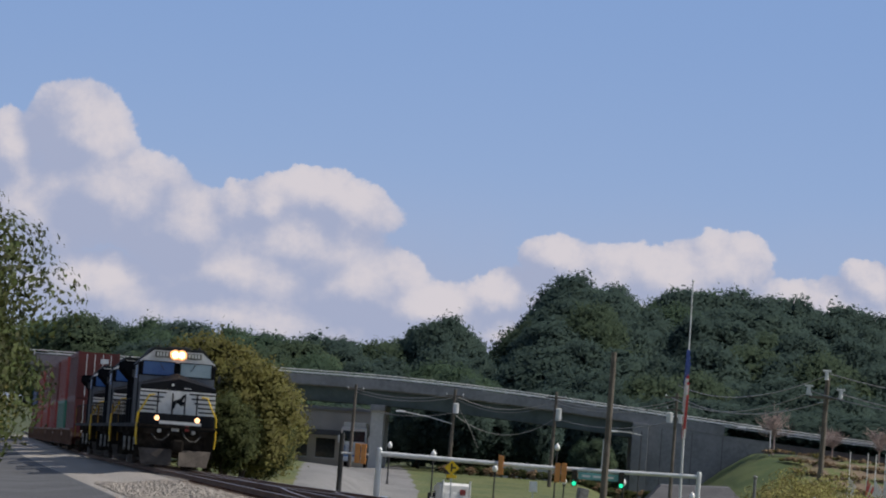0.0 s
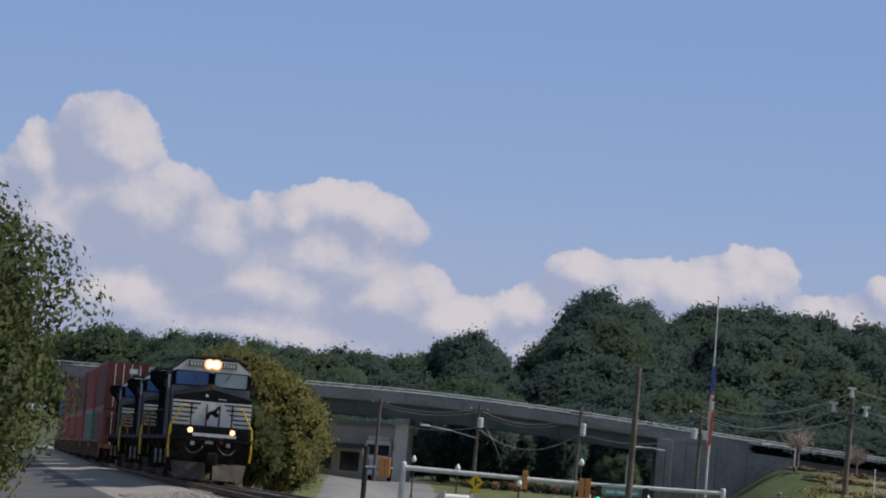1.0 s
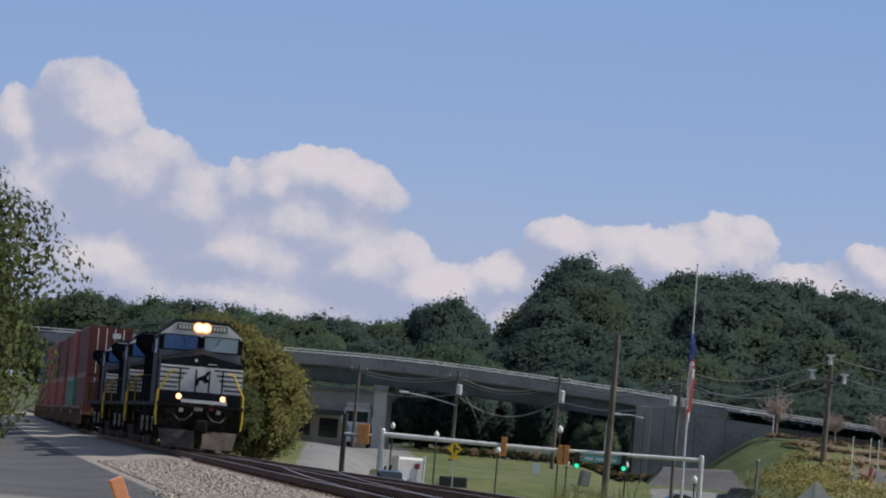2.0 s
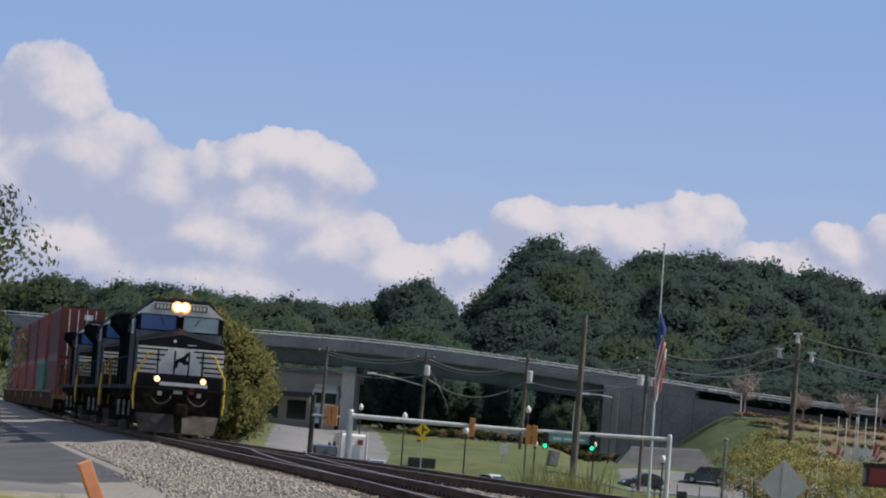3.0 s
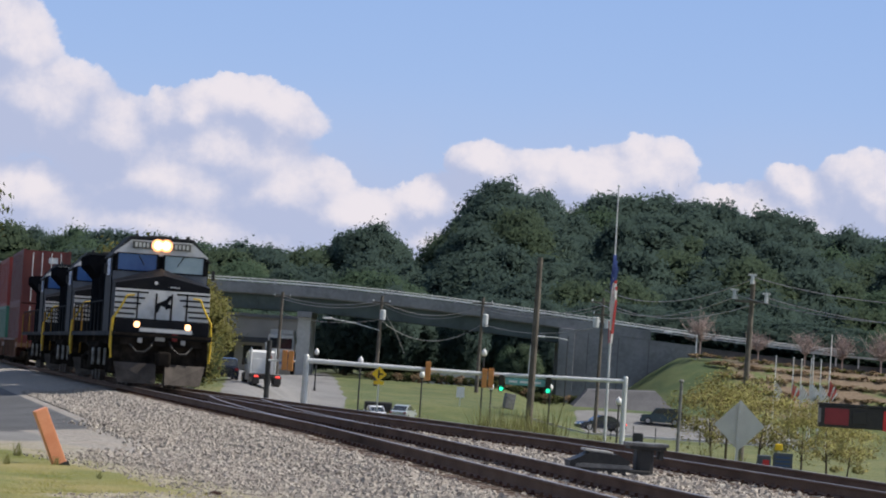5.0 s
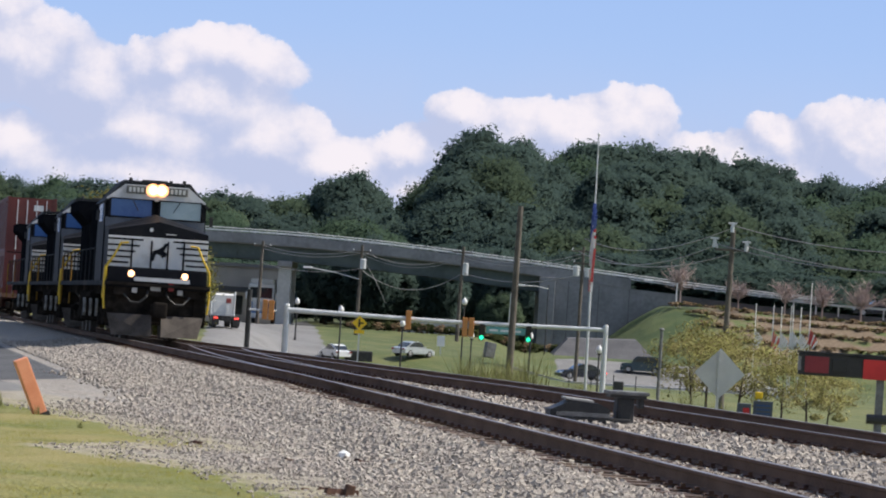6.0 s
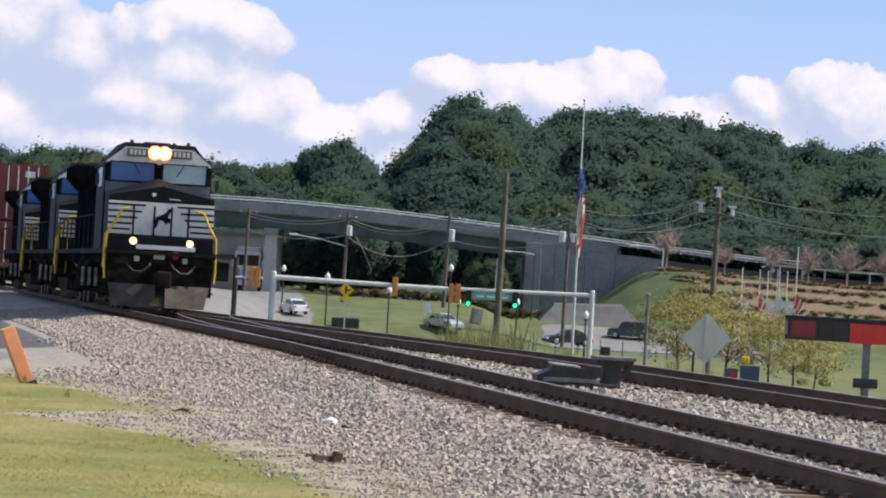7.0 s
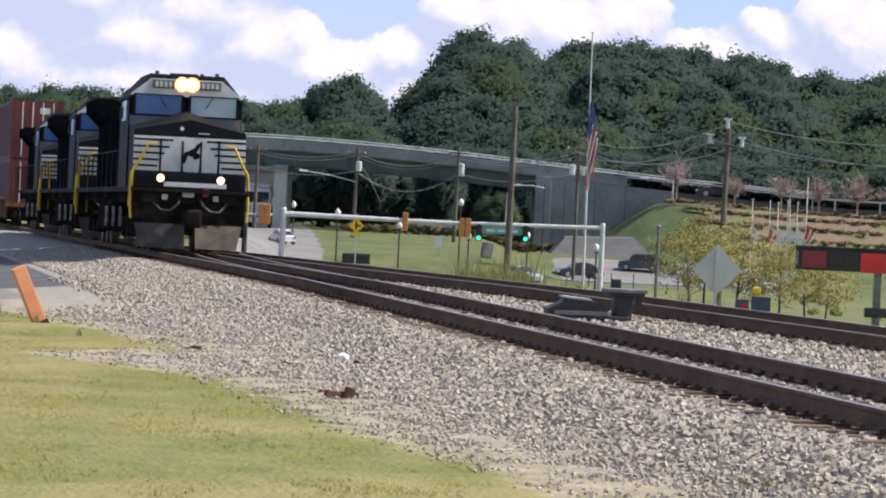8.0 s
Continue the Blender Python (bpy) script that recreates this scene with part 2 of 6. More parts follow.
M = {
    "loco_black": surface("loco_black", c(.010, .011, .014), c(.018, .019, .023), .55, scale=1.2, dirt=c(.04, .036, .032), dirt_amount=.3, gloss=.05),
    "hood_black": surface("hood_black", c(.006, .007, .009), c(.013, .014, .017), .85, scale=1.2, dirt=c(.04, .036, .032), dirt_amount=.25, gloss=.0),
    # glow of the added discs that imitate the orange halo round the lamps
    "reflector": surface("reflector", c(.8, .5, .3), c(.9, .6, .35), .3, emit=(1.0, .42, .16, 1), power=1.6),
    "loco_grey": surface("loco_grey", c(.03, .033, .036), c(.05, .053, .056), .8, gloss=.04, scale=1.5, dirt=c(.10, .085, .07), dirt_amount=.4),
    "loco_white": surface("loco_white", c(.62, .62, .62), c(.76, .76, .75), .42, scale=2.0, dirt=c(.30, .27, .23), dirt_amount=.45),
    "under_black": surface("under_black", c(.012, .011, .010), c(.035, .030, .026), .9, gloss=.0, scale=2.0, dirt=c(.09, .07, .055), dirt_amount=.5),
    "plow_steel": surface("plow_steel", c(.06, .05, .045), c(.14, .12, .105), .7, 0, gloss=.3, scale=2.5, dirt=c(.03, .025, .02), dirt_amount=.6),
    "plough_dark": surface("plough_dark", c(.045, .039, .035), c(.115, .10, .09), .75, gloss=.2, scale=1.6, dirt=c(.03, .024, .02), dirt_amount=.7),
    "yellow_paint": surface("yellow_paint", c(.62, .40, .02), c(.75, .52, .04), .45),
    "yellow_dull": surface("yellow_dull", c(.20, .11, .02), c(.30, .18, .035), .7, gloss=.1),
    # cab glass: what it reflects is put into the base colour
    "window_blue_reflection": surface("window_blue_reflection", c(.04, .10, .28), c(.08, .17, .38), .15, scale=1.2, bump=0),
    "window_pale_reflection": surface("window_pale_reflection", c(.30, .40, .44), c(.44, .54, .58), .15, scale=1.2, bump=0),
    "cab_grey": surface("cab_grey", c(.11, .12, .14), c(.17, .18, .20), .5, scale=1.5, gloss=.3),
    "board": surface("board", c(.10, .10, .09), c(.16, .15, .13), .5),
    "digit": surface("digit", c(.6, .6, .55), c(.7, .7, .66), .5),
    "headlight": surface("headlight", c(.9, .8, .6), c(1, .9, .7), .3, emit=(1.0, .66, .32, 1), power=7.0),
    "ditchlight": surface("ditchlight", c(.9, .7, .5), c(1, .8, .6), .3, emit=(1.0, .48, .20, 1), power=3.2),
    "hose": surface("hose", c(.012, .012, .012), c(.03, .03, .03), .6),
    "red_lens": surface("red_lens", c(.20, .01, .015), c(.30, .02, .02), .3),
    "tank_light": surface("tank_light", c(.30, .295, .28), c(.46, .45, .43), .6, scale=3, dirt=c(.04, .035, .03), dirt_amount=.6),
    "container_brown": surface("container_brown", c(.11, .024, .022), c(.17, .040, .033), .6, scale=.8, dirt=c(.09, .05, .04), dirt_amount=.5),
    "container_red": surface("container_red", c(.22, .030, .026), c(.30, .048, .036), .6, scale=.8, dirt=c(.2, .07, .05), dirt_amount=.4),
    "container_green": surface("container_green", c(.02, .12, .08), c(.04, .18, .12), .5, scale=.8),
    "container_blue": surface("container_blue", c(.02, .05, .15), c(.04, .09, .22), .5, scale=.8),
    "container_white": surface("container_white", c(.5, .5, .5), c(.62, .62, .6), .5, scale=.8),
    "well_car": surface("well_car", c(.10, .05, .03), c(.2, .1, .06), .7, scale=1.0, dirt=c(.04, .03, .025), dirt_amount=.5),
    "rail_side": surface("rail_side", c(.105, .066, .050), c(.175, .112, .084), .9, 0, gloss=.15, scale=1.0, fine=25),
    "rail_top": surface("rail_top", c(.17, .135, .115), c(.30, .26, .235), .45, .6, scale=.7, fine=12),
    "tie": surface("tie", c(.045, .029, .021), c(.13, .090, .068), .9, scale=2.0, fine=22, bump=.5, dist=.02, random_shift=.35),
    "scrap": surface("scrap", c(.045, .022, .016), c(.13, .065, .045), .9, scale=6.0, fine=40, bump=.5, dist=.01, random_shift=.3),
    "plate": surface("plate", c(.06, .028, .018), c(.12, .055, .03), .85, .1, random_shift=.3, island=True),
    "stone": surface("stone", c(.252, .226, .200), c(.412, .374, .334), .9, scale=20, fine=90, bump=.3, gloss=.2, random_shift=.24, island=True),
    "blade": surface("blade", c(.160, .188, .046), c(.232, .222, .062), .7, scale=.4, fine=3, bump=0, gloss=.1, random_shift=.10, dirt=c(.36, .30, .11), dirt_amount=.8, island=True, through_light=.15),
    "weed": surface("weed", c(.17, .18, .055), c(.30, .285, .12), .6, scale=.5, fine=6, bump=0, random_shift=.35, island=True, through_light=.3),
    # woodland leaves: distance haze is put into the colour as a bluish tint
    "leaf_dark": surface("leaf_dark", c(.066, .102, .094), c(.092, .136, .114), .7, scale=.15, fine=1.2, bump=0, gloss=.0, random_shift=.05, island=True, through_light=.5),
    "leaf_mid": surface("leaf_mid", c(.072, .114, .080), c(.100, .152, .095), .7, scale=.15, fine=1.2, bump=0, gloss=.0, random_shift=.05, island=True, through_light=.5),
    "leaf_olive": surface("leaf_olive", c(.105, .105, .036), c(.160, .152, .052), .6, scale=.3, fine=2.0, bump=0, gloss=.08, random_shift=.2, island=True, through_light=.35),
    "leaf_yellow": surface("leaf_yellow", c(.17, .165, .06), c(.33, .295, .125), .6, scale=.4, fine=2.0, bump=0, gloss=.08, random_shift=.4, island=True, through_light=.3),
    "leaf_brown": surface("leaf_brown", c(.15, .105, .065), c(.26, .19, .12), .7, scale=.4, fine=3.0, bump=0, gloss=.08, random_shift=.4, island=True, through_light=.15),
    # bluish as well, the haze of the woodland being in its colour
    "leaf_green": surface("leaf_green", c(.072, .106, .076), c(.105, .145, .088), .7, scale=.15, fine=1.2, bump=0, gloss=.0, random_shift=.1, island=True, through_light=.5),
    "leaf_deep": surface("leaf_deep", c(.050, .064, .028), c(.085, .100, .042), .6, scale=.3, fine=2.0, bump=0, gloss=.05, random_shift=.2, island=True, through_light=.4),
    "leaf_near": surface("leaf_near", c(.032, .046, .018), c(.085, .100, .036), .5, scale=.6, fine=3.0, bump=0, gloss=.08, random_shift=.45, island=True, through_light=.35),
    "twig": surface("twig", c(.24, .18, .165), c(.38, .30, .28), .8, bump=0, random_shift=.25, island=True),
    "bark": surface("bark", c(.04, .03, .022), c(.10, .08, .06), .9, bump=.5),
    "concrete": surface("concrete", c(.17, .175, .188), c(.26, .265, .28), .85, scale=.35, fine=3, bump=.2, dirt=c(.12, .12, .12), dirt_amount=.6),
    "concrete_light": surface("concrete_light", c(.40, .40, .39), c(.52, .52, .50), .85, scale=.35, fine=3, bump=.2, dirt=c(.25, .25, .24), dirt_amount=.5),
    "girder": surface("girder", c(.055, .075, .075), c(.085, .11, .11), .7, scale=.4, fine=3),
    "galvanised": surface("galvanised", c(.48, .50, .52), c(.64, .66, .68), .5, .1, scale=1.5),
    "pole_wood": surface("pole_wood", c(.07, .06, .05), c(.16, .14, .12), .9, scale=1.5, bump=.4),
    "pole_dark": surface("pole_dark", c(.02, .02, .022), c(.05, .05, .05), .6),
    "white_globe": surface("white_globe", c(.72, .72, .72), c(.82, .82, .82), .3),
    "signal_amber": surface("signal_amber", c(.50, .20, .05), c(.62, .27, .08), .5),
    "signal_black": surface("signal_black", c(.01, .014, .014), c(.02, .025, .025), .5),
    "green_lens": surface("green_lens", c(.05, .5, .35), c(.06, .6, .4), .3, emit=(.02, 1.0, .50, 1), power=1.3),
    "off_lens": surface("off_lens", c(.03, .02, .02), c(.05, .035, .03), .3),
    "sign_green": surface("sign_green", c(.13, .36, .36), c(.17, .42, .42), .5),
    "sign_white": surface("sign_white", c(.7, .7, .7), c(.8, .8, .8), .5),
    "sign_yellow": surface("sign_yellow", c(.80, .50, .01), c(.88, .58, .02), .5),
    "sign_black": surface("sign_black", c(.012, .012, .012), c(.02, .02, .02), .5),
    "sign_back": surface("sign_back", c(.46, .46, .46), c(.56, .56, .55), .5, scale=2.0),
    "red_paint": surface("red_paint", c(.50, .015, .02), c(.66, .03, .03), .45, scale=2.0),
    "dark_red": surface("dark_red", c(.16, .012, .02), c(.24, .02, .03), .45, scale=2.0),
    "orange_post": surface("orange_post", c(.74, .27, .13), c(.86, .37, .20), .55, scale=3.0, dirt=c(.6, .36, .25), dirt_amount=.3),
    "car_navy": surface("car_navy", c(.010, .014, .025), c(.016, .022, .04), .25, .3, bump=0, coat=.8),
    "car_teal": surface("car_teal", c(.03, .06, .09), c(.05, .085, .12), .25, .3, bump=0, coat=.8),
    "car_white": surface("car_white", c(.70, .70, .70), c(.78, .78, .78), .3, bump=0, coat=.6),
    "car_silver": surface("car_silver", c(.34, .38, .40), c(.44, .48, .50), .3, .2, bump=0, coat=.6),
    "glass_dark": surface("glass_dark", c(.02, .025, .03), c(.04, .05, .06), .06, bump=0, coat=.6),
    "tyre": surface("tyre", c(.012, .012, .012), c(.025, .025, .025), .85),
    "rim": surface("rim", c(.35, .35, .36), c(.45, .45, .46), .35, .7),
    "tail_lamp": surface("tail_lamp", c(.5, .02, .02), c(.6, .03, .03), .3, emit=(1.0, .08, .06, 1), power=1.5),
    "wire": surface("wire", c(.16, .16, .17), c(.26, .26, .27), .6),
    "flag_red": surface("flag_red", c(.45, .05, .05), c(.60, .10, .10), .8, bump=0),
    "flag_white": surface("flag_white", c(.68, .66, .66), c(.80, .78, .78), .8, bump=0),
    "flag_blue": surface("flag_blue", c(.05, .08, .28), c(.08, .13, .38), .8, bump=0),
    "machine_grey": surface("machine_grey", c(.10, .10, .10), c(.22, .22, .22), .6, scale=4, dirt=c(.05, .04, .035), dirt_amount=.5),
    "iron_dark": surface("iron_dark", c(.012, .012, .014), c(.035, .033, .032), .6, scale=3),
    "building_wall": surface("building_wall", c(.36, .35, .33), c(.46, .45, .42), .8, scale=.4),
    "building_dark": surface("building_dark", c(.05, .06, .08), c(.10, .11, .13), .6, scale=.4),
    "truck_blue": surface("truck_blue", c(.07, .16, .34), c(.12, .24, .45), .4, coat=.4),
    "mulch": surface("mulch", c(.060, .060, .066), c(.105, .105, .112), .9, scale=.5, fine=6, bump=.5, dist=.05),
    "fuel_red": surface("fuel_red", c(.28, .05, .05), c(.4, .08, .07), .8, scale=20),
}

# ---- mesh helpers ----


def box(bm, x, y, z, sx, sy, sz, bevel=0.0, turn=None):
    """A box centred at x, y with its foot at z."""
    m = Matrix.Translation((x, y, z + sz / 2))
    if turn is not None:
        m = m @ turn
    made = bmesh.ops.create_cube(bm, size=1.0, matrix=m @ Matrix.Diagonal((sx, sy, sz, 1)))
    if bevel:
        es = list({e for v in made["verts"] for e in v.link_edges})
        bmesh.ops.bevel(bm, geom=es, offset=bevel, segments=2, affect="EDGES", profile=0.6)


def rod(bm, a, b, r0, r1=None, n=8):
    """A tapered round bar from a to b."""
    a, b = Vector(a), Vector(b)
    turn = (b - a).to_track_quat("Z", "Y").to_matrix().to_4x4()
    bmesh.ops.create_cone(bm, cap_ends=True, segments=n, radius1=r0, radius2=r0 if r1 is None else r1, depth=(b - a).length, matrix=Matrix.Translation((a + b) / 2) @ turn)


def pipe(bm, pts, r, n=6):
    """One bent round bar through the points."""
    pts = [Vector(p) for p in pts]
    rings = []
    for i, p in enumerate(pts):
        t = (pts[min(i + 1, len(pts) - 1)] - pts[max(i - 1, 0)]).normalized()
        side = t.cross(Vector((0.31, 0.17, 0.93))).normalized()
        up = side.cross(t)
        rings.append([p + (side * math.cos(math.tau * k / n) + up * math.sin(math.tau * k / n)) * r for k in range(n)])
    loft(bm, rings)


def prism(bm, outline, depth, m=None):
    """An outline in x, z pushed along y by depth, centred on y = 0, then placed by m."""
    m = m or Matrix()
    lo = [bm.verts.new(m @ Vector((x, -depth / 2, z))) for x, z in outline]
    hi = [bm.verts.new(m @ Vector((x, depth / 2, z))) for x, z in outline]
    k = len(outline)
    bm.faces.new(lo), bm.faces.new(hi[::-1])
    for i in range(k):
        bm.faces.new((lo[i], hi[i], hi[(i + 1) % k], lo[(i + 1) % k]))


def loft(bm, rings):
    """Skin between rings of equally many points, closed at both ends."""
    vs = [[bm.verts.new(p) for p in ring] for ring in rings]
    k = len(vs[0])
    for a, b in zip(vs, vs[1:]):
        for i in range(k):
            bm.faces.new((a[i], a[(i + 1) % k], b[(i + 1) % k], b[i]))
    bm.faces.new(vs[0][::-1]), bm.faces.new(vs[-1])


def ball(bm, p, r, squash=1.0, sub=2):
    bmesh.ops.create_icosphere(bm, subdivisions=sub, radius=r, matrix=Matrix.Translation(p) @ Matrix.Diagonal((1, 1, squash, 1)))


def mesh_of(bm, name, material, smooth=False):
    bmesh.ops.recalc_face_normals(bm, faces=bm.faces)
    me = bpy.data.meshes.new(name)
    bm.to_mesh(me)
    bm.free()
    me.materials.append(material)
    if smooth:
        me.polygons.foreach_set("use_smooth", [True] * len(me.polygons))
    return me


def part(name, bm, material, parent, label="", smooth=False, at=None):
    ob = new(name, mesh_of(bm, name, M[material], smooth))
    ob.parent = parent
    if at is not None:
        ob.matrix_basis = at
    return tagged(ob, label)


def single(name, bm, material, label, category, smooth=False, group="", kind="", at=None):
    ob = new(name, mesh_of(bm, name, M[material], smooth))
    if at is not None:
        ob.matrix_basis = at
    return tagged(ob, label, category, group, kind)


def thing(name, m, label, category, group="", kind=""):
    ob = new(name)
    ob.empty_display_size = 0.2
    ob.matrix_basis = m
    return tagged(ob, label, category, group, kind)


def made(fn, *a, **k):
    bm = bmesh.new()
    fn(bm, *a, **k)
    return bm


def raw(name, verts, faces, material):
    me = bpy.data.meshes.new(name)
    me.from_pydata(verts, [], faces)
    me.update()
    me.materials.append(material)
    return me


def ss(lo, hi, v):
    t = np.clip((np.asarray(v, float) - lo) / (hi - lo), 0, 1)
    return t * t * (3 - 2 * t)


# ---- the lie of the land ----
SLOPE = 0.175


def track_a(d):
    return 9.0 - SLOPE * d


def track_b(d):
    """The second track, which joins the first beyond 155 m."""
    d = np.asarray(d, float)
    off = np.where(d < 100, 8.3 - 0.065 * d, 0.00059 * np.clip(155 - d, 0, None) ** 2)
    return track_a(d) + off


def track_c(d):
    """A crossover that leaves the first track at 58 m."""
    d = np.asarray(d, float)
    return track_a(d) + 0.00093 * np.clip(d - 58, 0, None) ** 2


def rail_z(d):
    return -0.0055 * np.clip(np.asarray(d, float) - 62, 0, 140)


def deck_z(x):
    """Top of the overpass railing at 300 m."""
    return 6.95 - 0.045 * ss(-18, 40, x) * 66


RIDGE_X = [-160, -110, -60, -31, -25.6, -20.5, -15.9, -11.9, -9.1, -4.4, -2.5, -0.9, 4.1, 8.5, 11.7, 13.8, 17.3, 23.2, 30.2, 38.0, 43.3, 49.4, 52.1, 58.1, 60.8, 66.6, 90, 160]
RIDGE_Z = [16, 15, 16.8, 16.4, 15.3, 18.5, 20.5, 18.1, 15.6, 15.4, 18.9, 24.2, 28.6, 27.3, 25.2, 25.1, 26.0, 28.2, 27.2, 27.2, 26.3, 25.8, 23.6, 24.4, 23.0, 24.6, 24, 22]


def ridge(u):
    """Height of the tree tops at 520 m."""
    return np.interp(u, RIDGE_X, RIDGE_Z)


def land(x, y):
    x, y = np.asarray(x, float), np.asarray(y, float)
    qa, qb = x - track_a(y), x - track_b(np.clip(y, -50, 400))
    rz = rail_z(y)
    z = np.full(np.broadcast(x, y).shape, -0.23) + rz
    left = -1.65 - qa
    z = z - 0.20 * ss(0, 1.6, left) + 0.06 * ss(1.6, 4.5, left) - 0.05 * ss(6, 12, left) - 0.35 * ss(1.5, 5, left) * ss(52, 75, y)
    right = qb - 1.65
    z = z - 0.17 * ss(0, 1.5, right) - 0.9 * ss(2.5, 9, right) - 1.7 * ss(9, 46, right)
    z = z + 1.3 * ss(-9, -17, x) * ss(8, 20, right) * ss(120, 230, y)
    # the lawn climbs from the street towards the overpass
    lawn = -3.2 + 1.95 * np.clip((y - 205) / 87, 0, 1) ** 1.3
    z = z + np.maximum(lawn - z, 0) * ss(-19, -14, x) * (1 - ss(2.5, 10.5, x)) * ss(240, 251, y) * (1 - ss(345, 420, y))
    # a verge behind the street
    verge = -3.77 + 1.6 * ss(266, 282, y)
    z = z + np.maximum(verge - z, 0) * ss(4, 9, x) * (1 - ss(24, 30, x)) * ss(260, 266, y) * (1 - ss(345, 420, y))
    # the sunken street behind the tracks
    z = z - ss(160, 172, y) * (1 - ss(242, 252, y)) * ss(6, 12, right) * ss(-15, -11.5, x) * (1 - ss(14, 18, x))
    # bank that carries the road to the overpass
    bank = (deck_z(x) - 1.9 + 3.9) * ss(273, 299, y) * ss(8.5, 21, x + (y - 300) * 0.04) * (1 - ss(330, 380, y))
    z = np.where(right > 0, np.maximum(z, -3.77 + bank), z)
    u = x * 520 / np.maximum(y, 60)
    hill = (np.clip(ridge(u) - 13.5, 0, 40)) * ss(345, 520, y)
    z = z + np.where(y > 330, hill, 0) + 5 * ss(600, 1400, y)
    return z

# ---- ground ----


# how far the turf reaches towards the ballast, with a gravel tongue in it
EDGE_D = [0, 21, 24, 28, 31, 34, 36, 37, 38.5, 40, 44, 48, 56]
EDGE_Q = [-2.8, -3.2, -3.6, -4.2, -4.3, -4.6, -5.7, -6.2, -5.0, -4.3, -4.9, -5.9, -8.0]


def ground_sheet():
    ds = np.concatenate([np.arange(-40, 10, 5.0), np.arange(10, 60, 0.5), np.arange(60, 130, 1.25), np.arange(130, 345, 3.0), np.arange(345, 640, 12.0), np.geomspace(650, 4600, 22)])
    fine = np.concatenate([np.arange(-14, 14, 0.35), np.arange(14, 60, 1.2)])
    qs = np.concatenate([-np.geomspace(3200, 16, 40), fine, np.geomspace(62, 3200, 40)])
    D, Q = np.meshgrid(ds, qs, indexing="ij")
    X = Q + np.where(D < 345, track_a(D), track_a(345.0))
    Z = land(X, D)
    rng = np.random.default_rng(4)
    near = (D > 10) & (D < 60)
    Z = Z + np.where(near, rng.normal(0, 0.012, Z.shape), 0)
    nd, nq = D.shape
    verts = np.stack([X, D, Z], -1).reshape(-1, 3)
    i = (np.arange(nd - 1)[:, None] * nq + np.arange(nq - 1)).ravel()
    faces = np.stack([i, i + 1, i + nq + 1, i + nq], -1)
    me = raw("ground", verts.tolist(), faces.tolist(), M["ground"])
    qa, qb = (X - track_a(D)).ravel(), (X - track_b(np.clip(D, -50, 400))).ravel()
    d, x = D.ravel(), X.ravel()
    edge = np.interp(d, EDGE_D, EDGE_Q)
    turf_left = np.clip((edge - qa) / 1.2 + 0.5, 0, 1) * (1 - ss(48, 54, d))
    turf_right = ss(2.2, 4.0, qb)
    lot = (ss(-5.0, -7.0, qa) * ss(50, 56, d) * (1 - ss(250, 270, d)))
    # the street and the car park beyond the tracks
    street = ss(1.15, 1.0, np.abs(d - 264) / 14.0) * ss(8.0, 10.0, x) * ss(28, 24, x)
    street2 = ss(1.2, 0.9, np.abs(x + 12 + (d - 230) * 0.06) / 4.2) * ss(150, 170, d) * (1 - ss(420, 440, d))
    lot = np.maximum(lot, ss(-4.0, -4.7, qa) * ss(64, 72, d) * (1 - ss(250, 270, d)))
    road = np.clip(np.maximum(np.maximum(street, street2), lot), 0, 1)
    grass = np.clip(np.maximum(turf_left, turf_right), 0, 1)
    dry = np.clip(ss(2.1, 0.3, np.abs(edge + .35 - qa)) * (1 - ss(52, 60, d)), 0, 1)
    for name, v in (("grass", grass), ("road", road), ("shaded_asphalt", lot * ss(58, 66, d)), ("dry", dry), ("lush", np.maximum(ss(262, 275, d) * (1 - ss(23, 30, x)) * ss(7, 11, x), .55 * ss(3, 8, qb) + .22 * ss(226, 250, d) + .05 * ss(12, 18, x))), ("wood", ss(338, 352, d)), ("bank", ss(277, 286, d) * ss(19, 25, x) * (1 - ss(300, 308, d)))):
        at = me.attributes.new(name, "FLOAT", "POINT")
        at.data.foreach_set("value", np.asarray(v, np.float32).ravel())
    me.polygons.foreach_set("use_smooth", [True] * len(me.polygons))
    tagged(new("ground", me), "grey ballast and worn turf falling away beyond the tracks", "ground", kind="structure")


